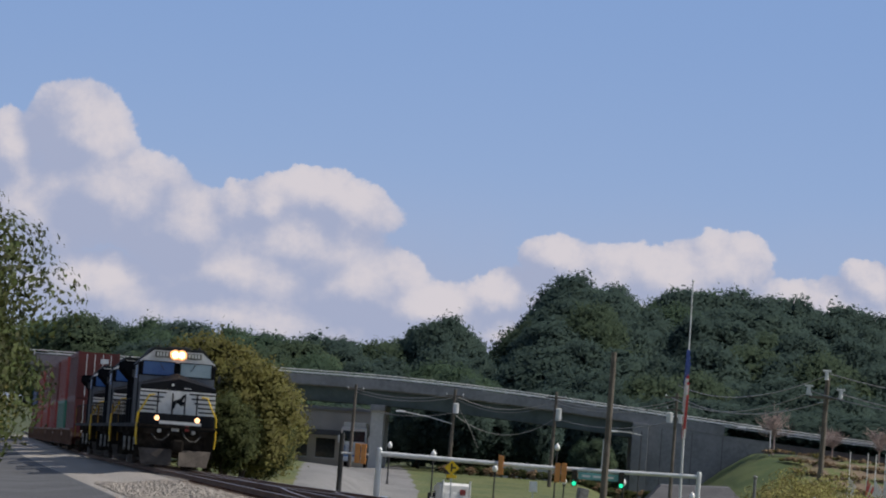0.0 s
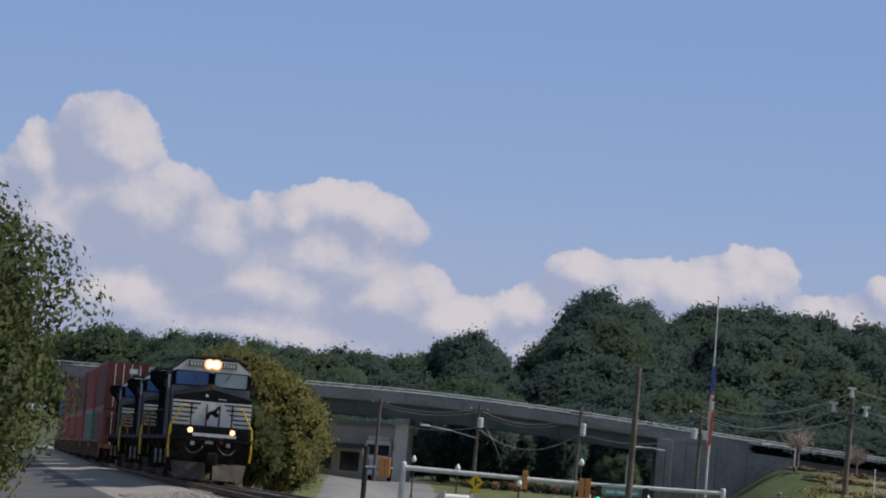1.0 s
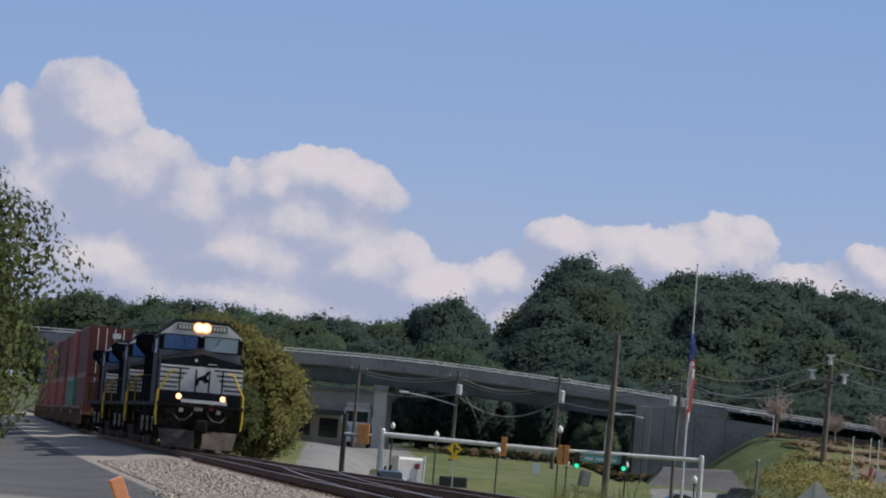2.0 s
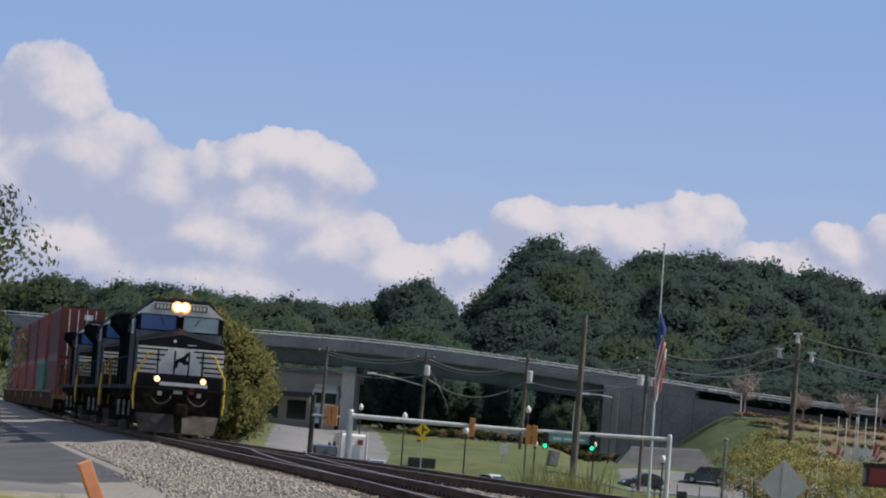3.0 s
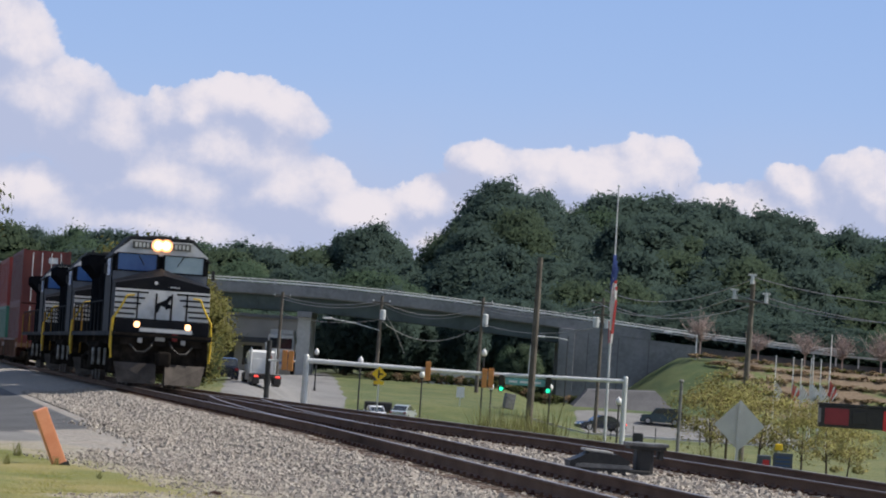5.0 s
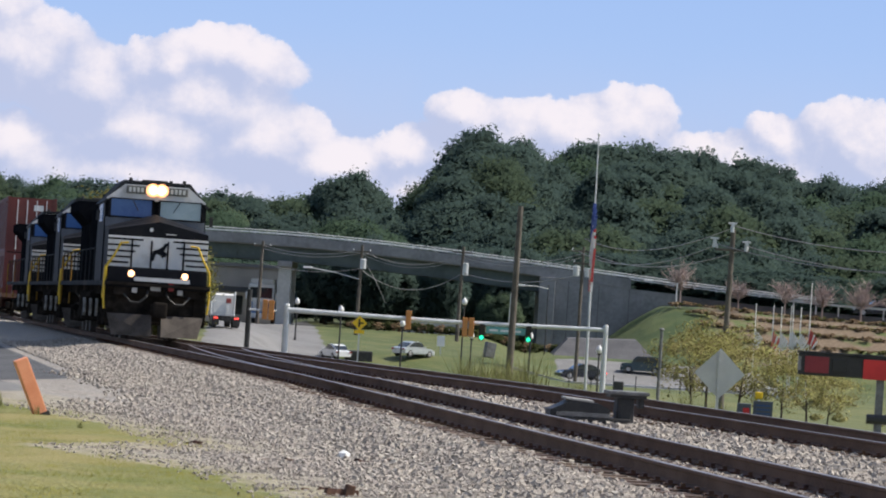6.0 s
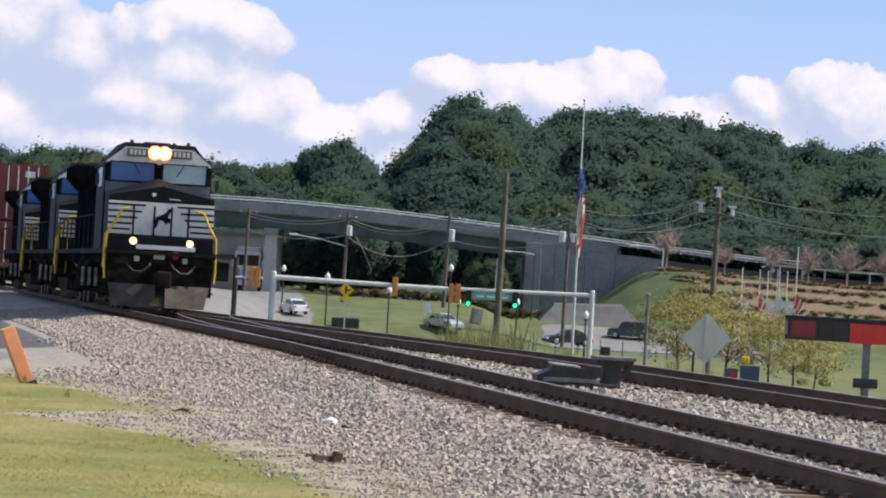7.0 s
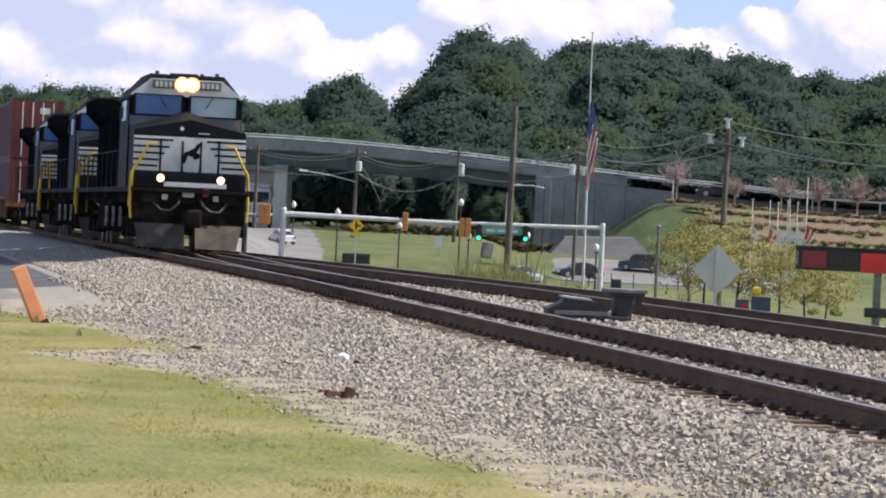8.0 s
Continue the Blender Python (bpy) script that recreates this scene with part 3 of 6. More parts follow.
def ground_material():
    m = bpy.data.materials.new("ground")
    m.use_nodes = True
    n = Nodes(m.node_tree)
    p = n.add("ShaderNodeTexCoord").outputs["Object"]

    def given(name):
        a = n.add("ShaderNodeAttribute")
        a.attribute_name = name
        return a.outputs["Fac"]

    n1, n2, n3 = n.noise(p, 0.35, 5.0), n.noise(p, 3.0, 5.0, 0.65), n.noise(p, 40.0, 3.0, 0.7)
    wob = n.math("ADD", n.math("MULTIPLY", n.math("SUBTRACT", n1, 0.5), 0.9), n.math("MULTIPLY", n.math("SUBTRACT", n2, 0.5), 0.9))
    vor = n.add("ShaderNodeTexVoronoi")
    n.put(vor.inputs["Vector"], p)
    vor.inputs["Scale"].default_value = 16.0
    stone_col = n.mix(n.math("MULTIPLY", n.add("ShaderNodeSeparateColor", vor.outputs["Color"]).outputs[0], 1.0), c(.175, .159, .144), c(.355, .331, .300))
    stone_col = n.mix(n.step(n1, .45, .7, 0, .5), stone_col, c(.28, .24, .195))
    grass_col = n.mix(n.step(n2, .3, .7), c(.130, .152, .036), c(.190, .185, .050))
    grass_col = n.mix(n.step(n1, .42, .62, 0, .75), grass_col, c(.27, .225, .085))
    grass_col = n.mix(given("lush"), grass_col, n.mix(n.step(n2, .3, .7), n.mix(n.step(n1, .42, .58), c(.042, .072, .020), c(.070, .105, .030)), n.mix(n.step(n1, .42, .58), c(.050, .078, .024), c(.082, .098, .034))))
    dry_col = n.mix(n.step(n2, .35, .65), c(.25, .22, .15), c(.36, .325, .245))
    road_col = n.mix(n.step(n1, .3, .7), c(.145, .144, .142), c(.205, .202, .20))
    road_col = n.mix(n.step(n3, .3, .7, 0, .3), road_col, c(.20, .20, .20))
    # lot asphalt, coloured darker than the street to stand in for train shadow
    shaded_asphalt_col = n.mix(n.step(n1, .3, .7), c(.050, .051, .055), c(.085, .086, .090))
    shaded_asphalt_col = n.mix(n.step(n3, .35, .75, 0, .35), shaded_asphalt_col, c(.14, .14, .14))
    road_col = n.mix(n.step(n.math("ADD", given("shaded_asphalt"), n.math("MULTIPLY", wob, 0.25)), .35, .65), road_col, shaded_asphalt_col)
    wood_col = n.mix(n2, c(.045, .06, .028), c(.075, .09, .035))
    g = n.step(n.math("ADD", given("grass"), n.math("MULTIPLY", wob, 0.8)), .42, .58)
    col = n.mix(g, stone_col, grass_col)
    dr = n.step(n.math("ADD", given("dry"), n.math("MULTIPLY", wob, 0.9)), .30, .65, 0, .9)
    col = n.mix(n.math("MULTIPLY", dr, n.math("ADD", n.math("MULTIPLY", g, .35), .65)), col, dry_col)
    col = n.mix(n.step(n.math("ADD", given("road"), n.math("MULTIPLY", wob, 0.12)), .44, .56), col, road_col)
    bank_col = n.mix(n.step(n2, .3, .7), c(.12, .085, .055), c(.20, .15, .10))
    bank_col = n.mix(n.step(n1, .5, .62), bank_col, c(.10, .13, .04))
    col = n.mix(n.step(n.math("ADD", given("bank"), n.math("MULTIPLY", wob, 0.6)), .35, .65), col, bank_col)
    col = n.mix(given("wood"), col, wood_col)
    b = n.add("ShaderNodeBsdfPrincipled")
    n.put(b.inputs["Base Color"], col)
    b.inputs["Roughness"].default_value = 0.92
    bn = n.add("ShaderNodeBump")
    bn.inputs["Strength"].default_value, bn.inputs["Distance"].default_value = 0.6, 0.03
    n.put(bn.inputs["Height"], n.math("ADD", vor.outputs["Distance"], n3))
    n.put(b.inputs["Normal"], bn.outputs[0])
    out = n.add("ShaderNodeOutputMaterial")
    n.tree.links.new(b.outputs[0], out.inputs[0])
    return m


M["ground"] = ground_material()
ground_sheet()

# ---- tracks ----
RAIL = [(-.075, -.18), (.075, -.18), (.075, -.165), (.012, -.145), (.012, -.045), (.037, -.035), (.037, -.004), (.03, 0), (-.03, 0), (-.037, -.004), (-.037, -.035), (-.012, -.045), (-.012, -.145), (-.075, -.165)]


def rail(parent, line, side, d0, d1, lift=0.0):
    """One rail along a line, with a bright running surface."""
    ds = np.concatenate([np.arange(d0, min(d1, 160), 2.0), np.arange(max(160, d0), d1, 10.0), [d1]])
    xs, zs = line(ds) + side * 0.7545, rail_z(ds) + lift
    bm = bmesh.new()
    loft(bm, [[Vector((x + px, d, z + pz)) for px, pz in RAIL] for x, d, z in zip(xs, ds, zs)])
    me = mesh_of(bm, "rail", M["rail_side"])
    me.materials.append(M["rail_top"])
    for f in me.polygons:
        if f.normal.z > 0.75 and f.center.z > -0.02 + float(rail_z(f.center.y)) + lift:
            f.material_index = 1
    ob = new("rail", me)
    ob.parent = parent


def tie_mesh():
    bm = made(box, 0, 0, -.178, 2.6, .23, .178, bevel=.012)
    return mesh_of(bm, "tie", M["tie"])


TIE = tie_mesh()


def ties(parent, line, d0, d1, seed, step=0.53):
    rng = random.Random(seed)
    d = d0
    plates = bmesh.new()
    while d < d1:
        x = float(line(d))
        ob = new("tie", TIE)
        ob.parent = parent
        ob.matrix_basis = pose(x + rng.uniform(-.05, .05), d, float(rail_z(d)) - .183 - rng.uniform(0, .012), 0, 0, 9.9 + rng.uniform(-1.2, 1.2))
        for s in (-1, 1):
            box(plates, x + s * .7545, d + s * .13, float(rail_z(d)) - .186, .34, .19, .022)
            for e in (-1, 1):
                box(plates, x + s * .7545 + e * .10, d + s * .13, float(rail_z(d)) - .165, .045, .16, .035)
        d += step
    ob = part("tie_plate", plates, "plate", parent, "rusty tie plates and clips")
    tagged(ob, kind="stuff")


def tracks():
    a = thing("railway_track", Matrix(), "rusty main line track on wooden ties in ballast", "railway track", kind="structure")
    for s in (-1, 1):
        rail(a, track_a, s, 8, 420)
    ties(a, track_a, 16, 112, 1)
    b = thing("railway_track", Matrix(), "second track converging on the main line", "railway track", kind="structure")
    for s in (-1, 1):
        rail(b, track_b, s, 8, 154)
    ties(b, track_b, 34, 100, 2)
    k = thing("railway_track", Matrix(), "crossover rails leaving the main line", "railway track", kind="structure")
    rail(k, track_c, 1, 60, 97, -.004)
    rail(k, track_c, -1, 56, 97, -.004)


tracks()


def stones():
    """Loose ballast stones, too many to count."""
    rng = np.random.default_rng(9)

    def scatter(n, d0, d1, q0, q1, big, keep=None, fine=None):
        # nearer ground gets more stones
        d = d0 * (d1 / d0) ** rng.random(n)
        q = q0 + (q1 - q0) * rng.random(n)
        x = track_a(d) + q
        if keep is not None:
            ok = keep(x, d, q, rng.random(n))
            x, d = x[ok], d[ok]
        z = land(x, d)
        k = len(x)
        s = big * (0.45 + 0.8 * rng.random(k))
        if fine is not None:
            s *= fine(x, d)
        base = np.array([(-1, -1, -1), (1, -1, -1), (1, 1, -1), (-1, 1, -1), (-1, -1, 1), (1, -1, 1), (1, 1, 1), (-1, 1, 1)], float) * .5
        v = base[None] * (0.6 + 0.7 * rng.random((k, 8, 3)))
        v *= np.stack([1 + .5 * rng.random(k), 1 + .3 * rng.random(k), .6 + .4 * rng.random(k)], -1)[:, None]
        q4 = rng.normal(size=(k, 4))
        q4 /= np.linalg.norm(q4, axis=1)[:, None]
        w, a, b, e = q4.T
        R = np.stack([1 - 2 * (b * b + e * e), 2 * (a * b - e * w), 2 * (a * e + b * w), 2 * (a * b + e * w), 1 - 2 * (a * a + e * e), 2 * (b * e - a * w), 2 * (a * e - b * w), 2 * (b * e + a * w), 1 - 2 * (a * a + b * b)], -1).reshape(k, 3, 3)
        v = np.einsum("kij,kvj->kvi", R, v) * s[:, None, None] + np.stack([x, d, z + s * .25], -1)[:, None]
        return v.reshape(-1, 3)

    def shoulder(x, d, q, r):
        edge = np.interp(d, EDGE_D[:-2] + [48, 54, 120], EDGE_Q[:-2] + [-5.9, -3.6, -3.4]) - .3
        return (q > edge + (r - .35) * 2.6) & ((np.abs(q) > 1.32) | (r < .16))

    def fade(x, d):
        return .45 + .55 * ss(0, 1.6, x - track_a(d) - np.interp(d, EDGE_D, EDGE_Q))

    def between(x, d, q, r):
        return (x < track_b(d) + 2.6) & (np.abs(x - track_b(d)) > .2)

    vs = np.concatenate([scatter(90000, 17, 75, -7.0, -.9, .047, shoulder, fade), scatter(16000, 60, 112, -4.1, -1.3, .052), scatter(11000, 17, 60, -.65, .65, .046), scatter(32000, 22, 90, .9, 8.5, .052, between)])
    k = len(vs) // 8
    f = np.array([(0, 3, 2, 1), (4, 5, 6, 7), (0, 1, 5, 4), (1, 2, 6, 5), (2, 3, 7, 6), (3, 0, 4, 7)])
    faces = (np.arange(k)[:, None, None] * 8 + f[None]).reshape(-1, 4)
    tagged(new("ballast_stone", raw("ballast_stone", vs.tolist(), faces.tolist(), M["stone"])), "loose pale grey crushed ballast stones", "gravel", kind="stuff")


def turf():
    """Short grass blades by the ballast."""
    rng = np.random.default_rng(12)
    n = 90000
    d = 17 * (58 / 17) ** rng.random(n)
    edge = np.interp(d, EDGE_D, EDGE_Q)
    q = edge + .1 - rng.random(n) ** 1.2 * 5.5 + rng.normal(0, .3, n)
    x = track_a(d) + q
    ok = (x > -9) & (x < 5) & (noise_grid(x, d) + .5 * rng.random(n) > .85 * ss(-1.0, .2, q - edge))
    x, d = x[ok], d[ok]
    z = land(x, d)
    k = len(x)
    h = .006 + .015 * rng.random(k) ** 2
    a = rng.random(k) * math.tau
    w = .003 + .004 * rng.random(k)
    lean = rng.normal(0, .8, (k, 2)) * h[:, None]
    dx, dy = np.cos(a) * w, np.sin(a) * w
    p0, p1 = np.stack([x - dx, d - dy, z - .01], -1), np.stack([x + dx, d + dy, z - .01], -1)
    p2 = np.stack([x + lean[:, 0], d + lean[:, 1], z + h], -1)
    flip = np.cross(p1 - p0, p2 - p0)[:, 1] > 0
    p0[flip], p1[flip] = p1[flip], p0[flip].copy()
    vs = np.stack([p0, p1, p2], 1).reshape(-1, 3)
    faces = (np.arange(k)[:, None] * 3 + np.arange(3)).tolist()
    me = raw("turf", vs.tolist(), faces, M["blade"])
    up = np.repeat(np.stack([lean[:, 0] * 5, lean[:, 1] * 5, np.ones(k)], -1), 3, axis=0)
    me.polygons.foreach_set("use_smooth", [True] * k)
    me.normals_split_custom_set_from_vertices((up / np.linalg.norm(up, axis=1)[:, None]).tolist())
    tagged(new("turf", me), "short sunlit yellow-green grass", "grass", kind="stuff")


def noise_grid(x, y):
    return .5 + .25 * np.sin(x * 1.7 + np.sin(y * .9)) + .25 * np.sin(y * 1.1 + 2 * np.sin(x * .8))


stones()
turf()

# ---- train ----
HEADING = math.degrees(math.atan(SLOPE))
WHEELS = []


def gable(w, z0, z_side, z_flat, flat):
    """Cross-section of a cab: straight sides, chamfered roof."""
    return [(-w, z0), (w, z0), (w, z_side), (flat, z_flat), (-flat, z_flat), (-w, z_side)]


def truck(parent, y):
    """A three-axle bogie with journals and springs; wheelsets turn."""
    for s in (-1, 1):
        bm = bmesh.new()
        x = s * 1.08
        prism(bm, [(-2.5, .62), (-2.2, .82), (-1.4, .98), (1.4, .98), (2.2, .82), (2.5, .62), (2.2, .42), (1.2, .58), (-1.2, .58), (-2.2, .42)], .16, Matrix.Translation((x, y, 0)) @ Matrix.Rotation(math.pi / 2, 4, "Z"))
        for k in (-1, 0, 1):
            box(bm, x + s * .05, y + k * 1.83, .34, .26, .42, .40, bevel=.03)
            for e in (-1, 1):
                rod(bm, (x + s * .03, y + k * 1.83 + e * .36, .40), (x + s * .03, y + k * 1.83 + e * .36, .80), .085)
        rod(bm, (x + s * .16, y - .9, .78), (x + s * .16, y - .35, .78), .11, n=10)
        rod(bm, (x + s * .16, y + .35, .78), (x + s * .16, y + .9, .78), .11, n=10)
        part("side_frame", bm, "under_black", parent, "grimy cast truck side frame")
    for k in (-1, 0, 1):
        bm = bmesh.new()
        for s in (-1, 1):
            rod(bm, (s * .70, 0, 0), (s * .83, 0, 0), .53, .53, 24)
            rod(bm, (s * .64, 0, 0), (s * .70, 0, 0), .56, .56, 24)
        rod(bm, (-1.05, 0, 0), (1.05, 0, 0), .09, n=10)
        for a in range(4):
            box(bm, .84, 0, -.02, .02, .8, .04, turn=Matrix.Rotation(a * math.pi / 4, 4, "X"))
        w = part("wheelset", bm, "plow_steel", parent, "steel wheelset", at=pose(0, y + k * 1.83, .53))
        WHEELS.append((w, y + k * 1.83))


def locomotive(d_front, lead):
    m = Matrix.Scale(1.03, 4)
    label = "black freight locomotive with white striped nose and lit headlights" if lead else "black trailing freight locomotive with white nose stripes"
    o = thing("locomotive", m, label, "locomotive", "locomotives of the train")
    # frame and walkway
    bm = made(box, 0, 11.2, 1.28, 2.5, 21.0, .36)
    box(bm, 0, 11.2, 1.56, 3.02, 21.4, .09)
    part("underframe", bm, "under_black", o)
    bm = bmesh.new()
    for s in (-1, 1):
        box(bm, s * 1.515, 11.2, 1.53, .02, 21.2, .14)
    part("walkway_edge", bm, "loco_grey", o, "grimy grey walkway edge")
    # nose: full width, sloping top
    w = 1.46
    bm = bmesh.new()
    loft(bm, [[Vector((-w, y, z)) if s < 0 else Vector((w * s, y, z)) for s, y, z in ring] for ring in
              [[(-1, 1.25, 1.65), (1, 1.25, 1.65), (1, 1.30, 3.16), (0, 1.26, 3.46), (-1, 1.30, 3.16)],
               [(-1, 2.0, 1.65), (1, 2.0, 1.65), (1, 2.0, 3.24), (0, 2.0, 3.66), (-1, 2.0, 3.24)],
               [(-1, 2.9, 1.65), (1, 2.9, 1.65), (1, 2.9, 3.28), (0, 2.9, 3.72), (-1, 2.9, 3.28)]]])
    nose = part("nose", bm, "loco_black", o, "glossy black peaked nose")
    part("nose_light", made(rod, (-.22, 1.245, 3.22), (-.22, 1.235, 3.22), .055, n=12), "sign_white", nose)
    part("grab_bar", made(box, .36, 1.23, 3.10, .30, .03, .025), "sign_white", nose)
    # white band with stripes on the nose
    part("white_band", made(box, 0, 1.235, 2.10, 2.92, .02, .90, bevel=.004), "loco_white", nose, "white nose band")
    for s in (-1, 1):
        for k, (z, ln) in enumerate(((2.88, 1.02), (2.70, .92), (2.53, .80), (2.36, .66), (2.20, .62))):
            part("stripe", made(box, s * (1.455 - ln / 2), 1.224, z, ln, .016, .055), "loco_black", nose, "black stripe")
        part("stripe", made(box, s * .76, 1.20, 2.02, .05, .03, .92), "loco_black", nose, "black gate post")
        part("stripe", made(box, s * .24 + .05, 1.20, 2.10, .05, .03, .80), "loco_black", nose, "black gate post")
    # emblem: a plain dark shape
    bm = bmesh.new()
    prism(bm, [(-.26, 2.30), (-.16, 2.32), (-.10, 2.52), (.02, 2.50), (.10, 2.40), (.13, 2.46), (.20, 2.44), (.22, 2.56), (.13, 2.62), (.20, 2.74), (.24, 2.86), (.14, 2.84), (.08, 2.74), (-.06, 2.66), (-.20, 2.60), (-.22, 2.46)], .014, Matrix.Translation((.05, 1.22, 0)))
    part("emblem", bm, "loco_black", nose, "plain dark emblem")
    # cab
    bm = bmesh.new()
    loft(bm, [[Vector((x, y + (0.16 if z > 4.1 else 0) if first else y, z)) for x, z in gable(1.50, 1.65, 4.08, 4.62, .92)] for y, first in ((2.86, True), (5.6, False))])
    cab = part("cab", bm, "loco_black", o, "black cab")
    bm = bmesh.new()
    prism(bm, [(-1.48, 4.10), (1.48, 4.10), (1.44, 4.16), (.94, 4.56), (-.94, 4.56), (-1.44, 4.16)], .08, Matrix.Translation((0, 2.83, 0)))
    part("brow_panel", bm, "loco_white", cab, "white panel over the windshield")
    bm = bmesh.new()
    prism(bm, [(-1.58, 3.98), (-1.52, 3.96), (-.93, 4.60), (.93, 4.60), (1.52, 3.96), (1.58, 3.98), (.98, 4.68), (-.98, 4.68)], 3.0, Matrix.Translation((0, 4.30, 0)))
    part("roof", bm, "loco_grey", cab, "dark grey chamfered roof")
    for s, mat, lab in ((-1, "window_blue_reflection", "windshield pane coloured as a blue reflection"), (1, "window_pale_reflection", "windshield pane coloured as a pale reflection")):
        bm = made(box, s * .73, 2.80, 3.60, 1.22, .04, .52, bevel=.012)
        pane = part("windshield", bm, mat, cab, lab)
        bm = bmesh.new()
        for x0, z0, sx, sz in ((s * .73, 3.56, 1.30, .04), (s * .73, 4.11, 1.30, .03), (s * .10, 3.55, .06, .58), (s * 1.36, 3.55, .06, .58)):
            box(bm, x0, 2.79, z0, sx, .06, sz)
        part("window_frame", bm, "loco_black", pane)
        part("wiper", made(rod, (s * .70, 2.77, 4.10), (s * .52, 2.77, 3.80), .012), "hose", pane)
    part("sill_panel", made(box, 0, 2.81, 3.22, 2.94, .06, .34), "cab_grey", cab, "grey panel under the windshield")
    for s in (-1, 1):
        part("side_window", made(box, s * 1.505, 4.1, 3.42, .03, 1.3, .62, bevel=.01), "window_blue_reflection", cab, "cab side window")
        part("mirror", made(box, s * 1.68, 3.0, 3.45, .10, .03, .30), "iron_dark", cab)
        bm = made(box, s * .62, 2.77, 4.30, .58, .06, .22, bevel=.01)
        b = part("number_board", bm, "board", cab, "number board with unreadable marks")
        for k in range(4):
            part("mark", made(box, s * .62 - .18 + k * .12, 2.735, 4.34, .075, .012, .14), "digit", b)
    # lights
    part("headlight_housing", made(box, 0, 2.78, 4.27, .60, .14, .30, bevel=.03), "iron_dark", cab)
    for s in (-1, 1):
        bm = made(rod, (s * .125, 2.715, 4.42), (s * .125, 2.67, 4.42), .125, .115, 16)
        # wider glowing disc added behind the lens to imitate its halo
        if lead:
            part("reflector", made(rod, (s * .135, 2.722, 4.42), (s * .135, 2.70, 4.42), .20, .20, 18), "reflector", cab, "glowing disc imitating a lamp halo")
        part("headlight", bm, "headlight" if lead else "off_lens", cab, "lit twin headlight" if lead else "")
    for x, h in ((-.75, .10), (-.35, .06), (.45, .07), (.85, .10)):
        part("roof_aerial", made(rod, (x, 3.4, 4.66), (x, 3.4, 4.68 + h), .06, .05, 8), "iron_dark", cab)
    part("air_conditioner", made(box, .1, 4.6, 4.68, .7, .5, .10, bevel=.03), "iron_dark", cab)
    # pilot, coupler, plough
    bm = made(box, 0, .95, 1.50, 3.0, .62, .16)
    box(bm, 0, .70, 1.66, 2.86, .10, .40, bevel=.02)
    part("front_platform", bm, "loco_black", o)
    part("platform_edge", made(box, .12, .63, 1.70, 1.62, .03, .12), "loco_white", o, "white platform edge")
    part("pilot_plate", made(box, 0, 1.0, .55, 2.9, .12, 1.0), "under_black", o)
    bm = bmesh.new()
    loft(bm, [[Vector((.14, .12, .12)), Vector((.14, .40, .74)), Vector((.14, .60, .74)), Vector((.14, .50, .12))],
              [Vector((1.25, .62, .12)), Vector((1.40, .80, .74)), Vector((1.40, .95, .74)), Vector((1.25, .95, .12))]])
    loft(bm, [[Vector((-.14, .12, .12)), Vector((-.14, .40, .74)), Vector((-.14, .60, .74)), Vector((-.14, .50, .12))],
              [Vector((-1.25, .62, .12)), Vector((-1.40, .80, .74)), Vector((-1.40, .95, .74)), Vector((-1.25, .95, .12))]])
    part("snow_plough", bm, "plough_dark", o, "scraped grey-brown steel plough")
    bm = made(box, 0, .45, .72, .34, .8, .34, bevel=.05)
    box(bm, .06, .0, .66, .40, .30, .46, bevel=.07)
    part("coupler", bm, "under_black", o, "rusty knuckle coupler")
    for s in (-1, 1):
        pts = [(s * .25, .72, 1.45), (s * .32, .45, 1.25), (s * .52, .42, 1.08), (s * .75, .45, 1.08), (s * .95, .62, 1.30)]
        part("air_hose", made(pipe, pts, .035), "hose", o)
        part("hose_bracket", made(box, s * .66, .56, 1.36, .14, .10, .14), "tank_light", o)
        part("steps", made(box, s * 1.28, 1.15, .45, .36, .5, 1.1), "under_black", o, "dark corner steps")
        for k in range(3):
            part("step_tread", made(box, s * 1.30, .95, .55 + k * .32, .40, .25, .04), "under_black", o)
        bm = made(box, s * .78, .78, 1.78, .30, .22, .26, bevel=.04)
        part("ditch_light_housing", bm, "iron_dark", o)
        bm = made(rod, (s * .78, .665, 1.91), (s * .78, .64, 1.91), .105, .095, 14)
        # the same added halo disc behind each ditch light
        if lead:
            part("reflector", made(rod, (s * .78, .672, 1.91), (s * .78, .66, 1.91), .15, .15, 16), "reflector", o, "glowing disc imitating a lamp halo")
        part("ditch_light", bm, "ditchlight" if lead else "off_lens", o, "lit ditch light" if lead else "")
        # yellow handrail at the nose corner
        pts = [(s * .90, .72, 2.80), (s * 1.12, .72, 2.78), (s * 1.30, .74, 2.40), (s * 1.50, .78, 2.05), (s * 1.53, .80, 1.20), (s * 1.50, .80, .85)]
        part("front_handrail", made(pipe, pts, .032), "yellow_paint", o, "bright yellow corner handrail")
        pts = [(s * 1.14, .74, 2.74), (s * 1.32, .90, 2.38), (s * 1.52, 1.02, 2.05), (s * 1.55, 1.05, 1.15)]
        part("front_handrail", made(pipe, pts, .026), "yellow_paint", o, "bright yellow corner handrail")
        # long side handrail with stanchions
        bm = made(pipe, [(s * 1.50, 6.0, 2.65), (s * 1.50, 21.2, 2.65)], .022)
        for k in range(9):
            rod(bm, (s * 1.50, 6.0 + k * 1.9, 1.62), (s * 1.50, 6.0 + k * 1.9, 2.65), .02)
        part("side_handrail", bm, "loco_grey", o, "dark grey side handrail")
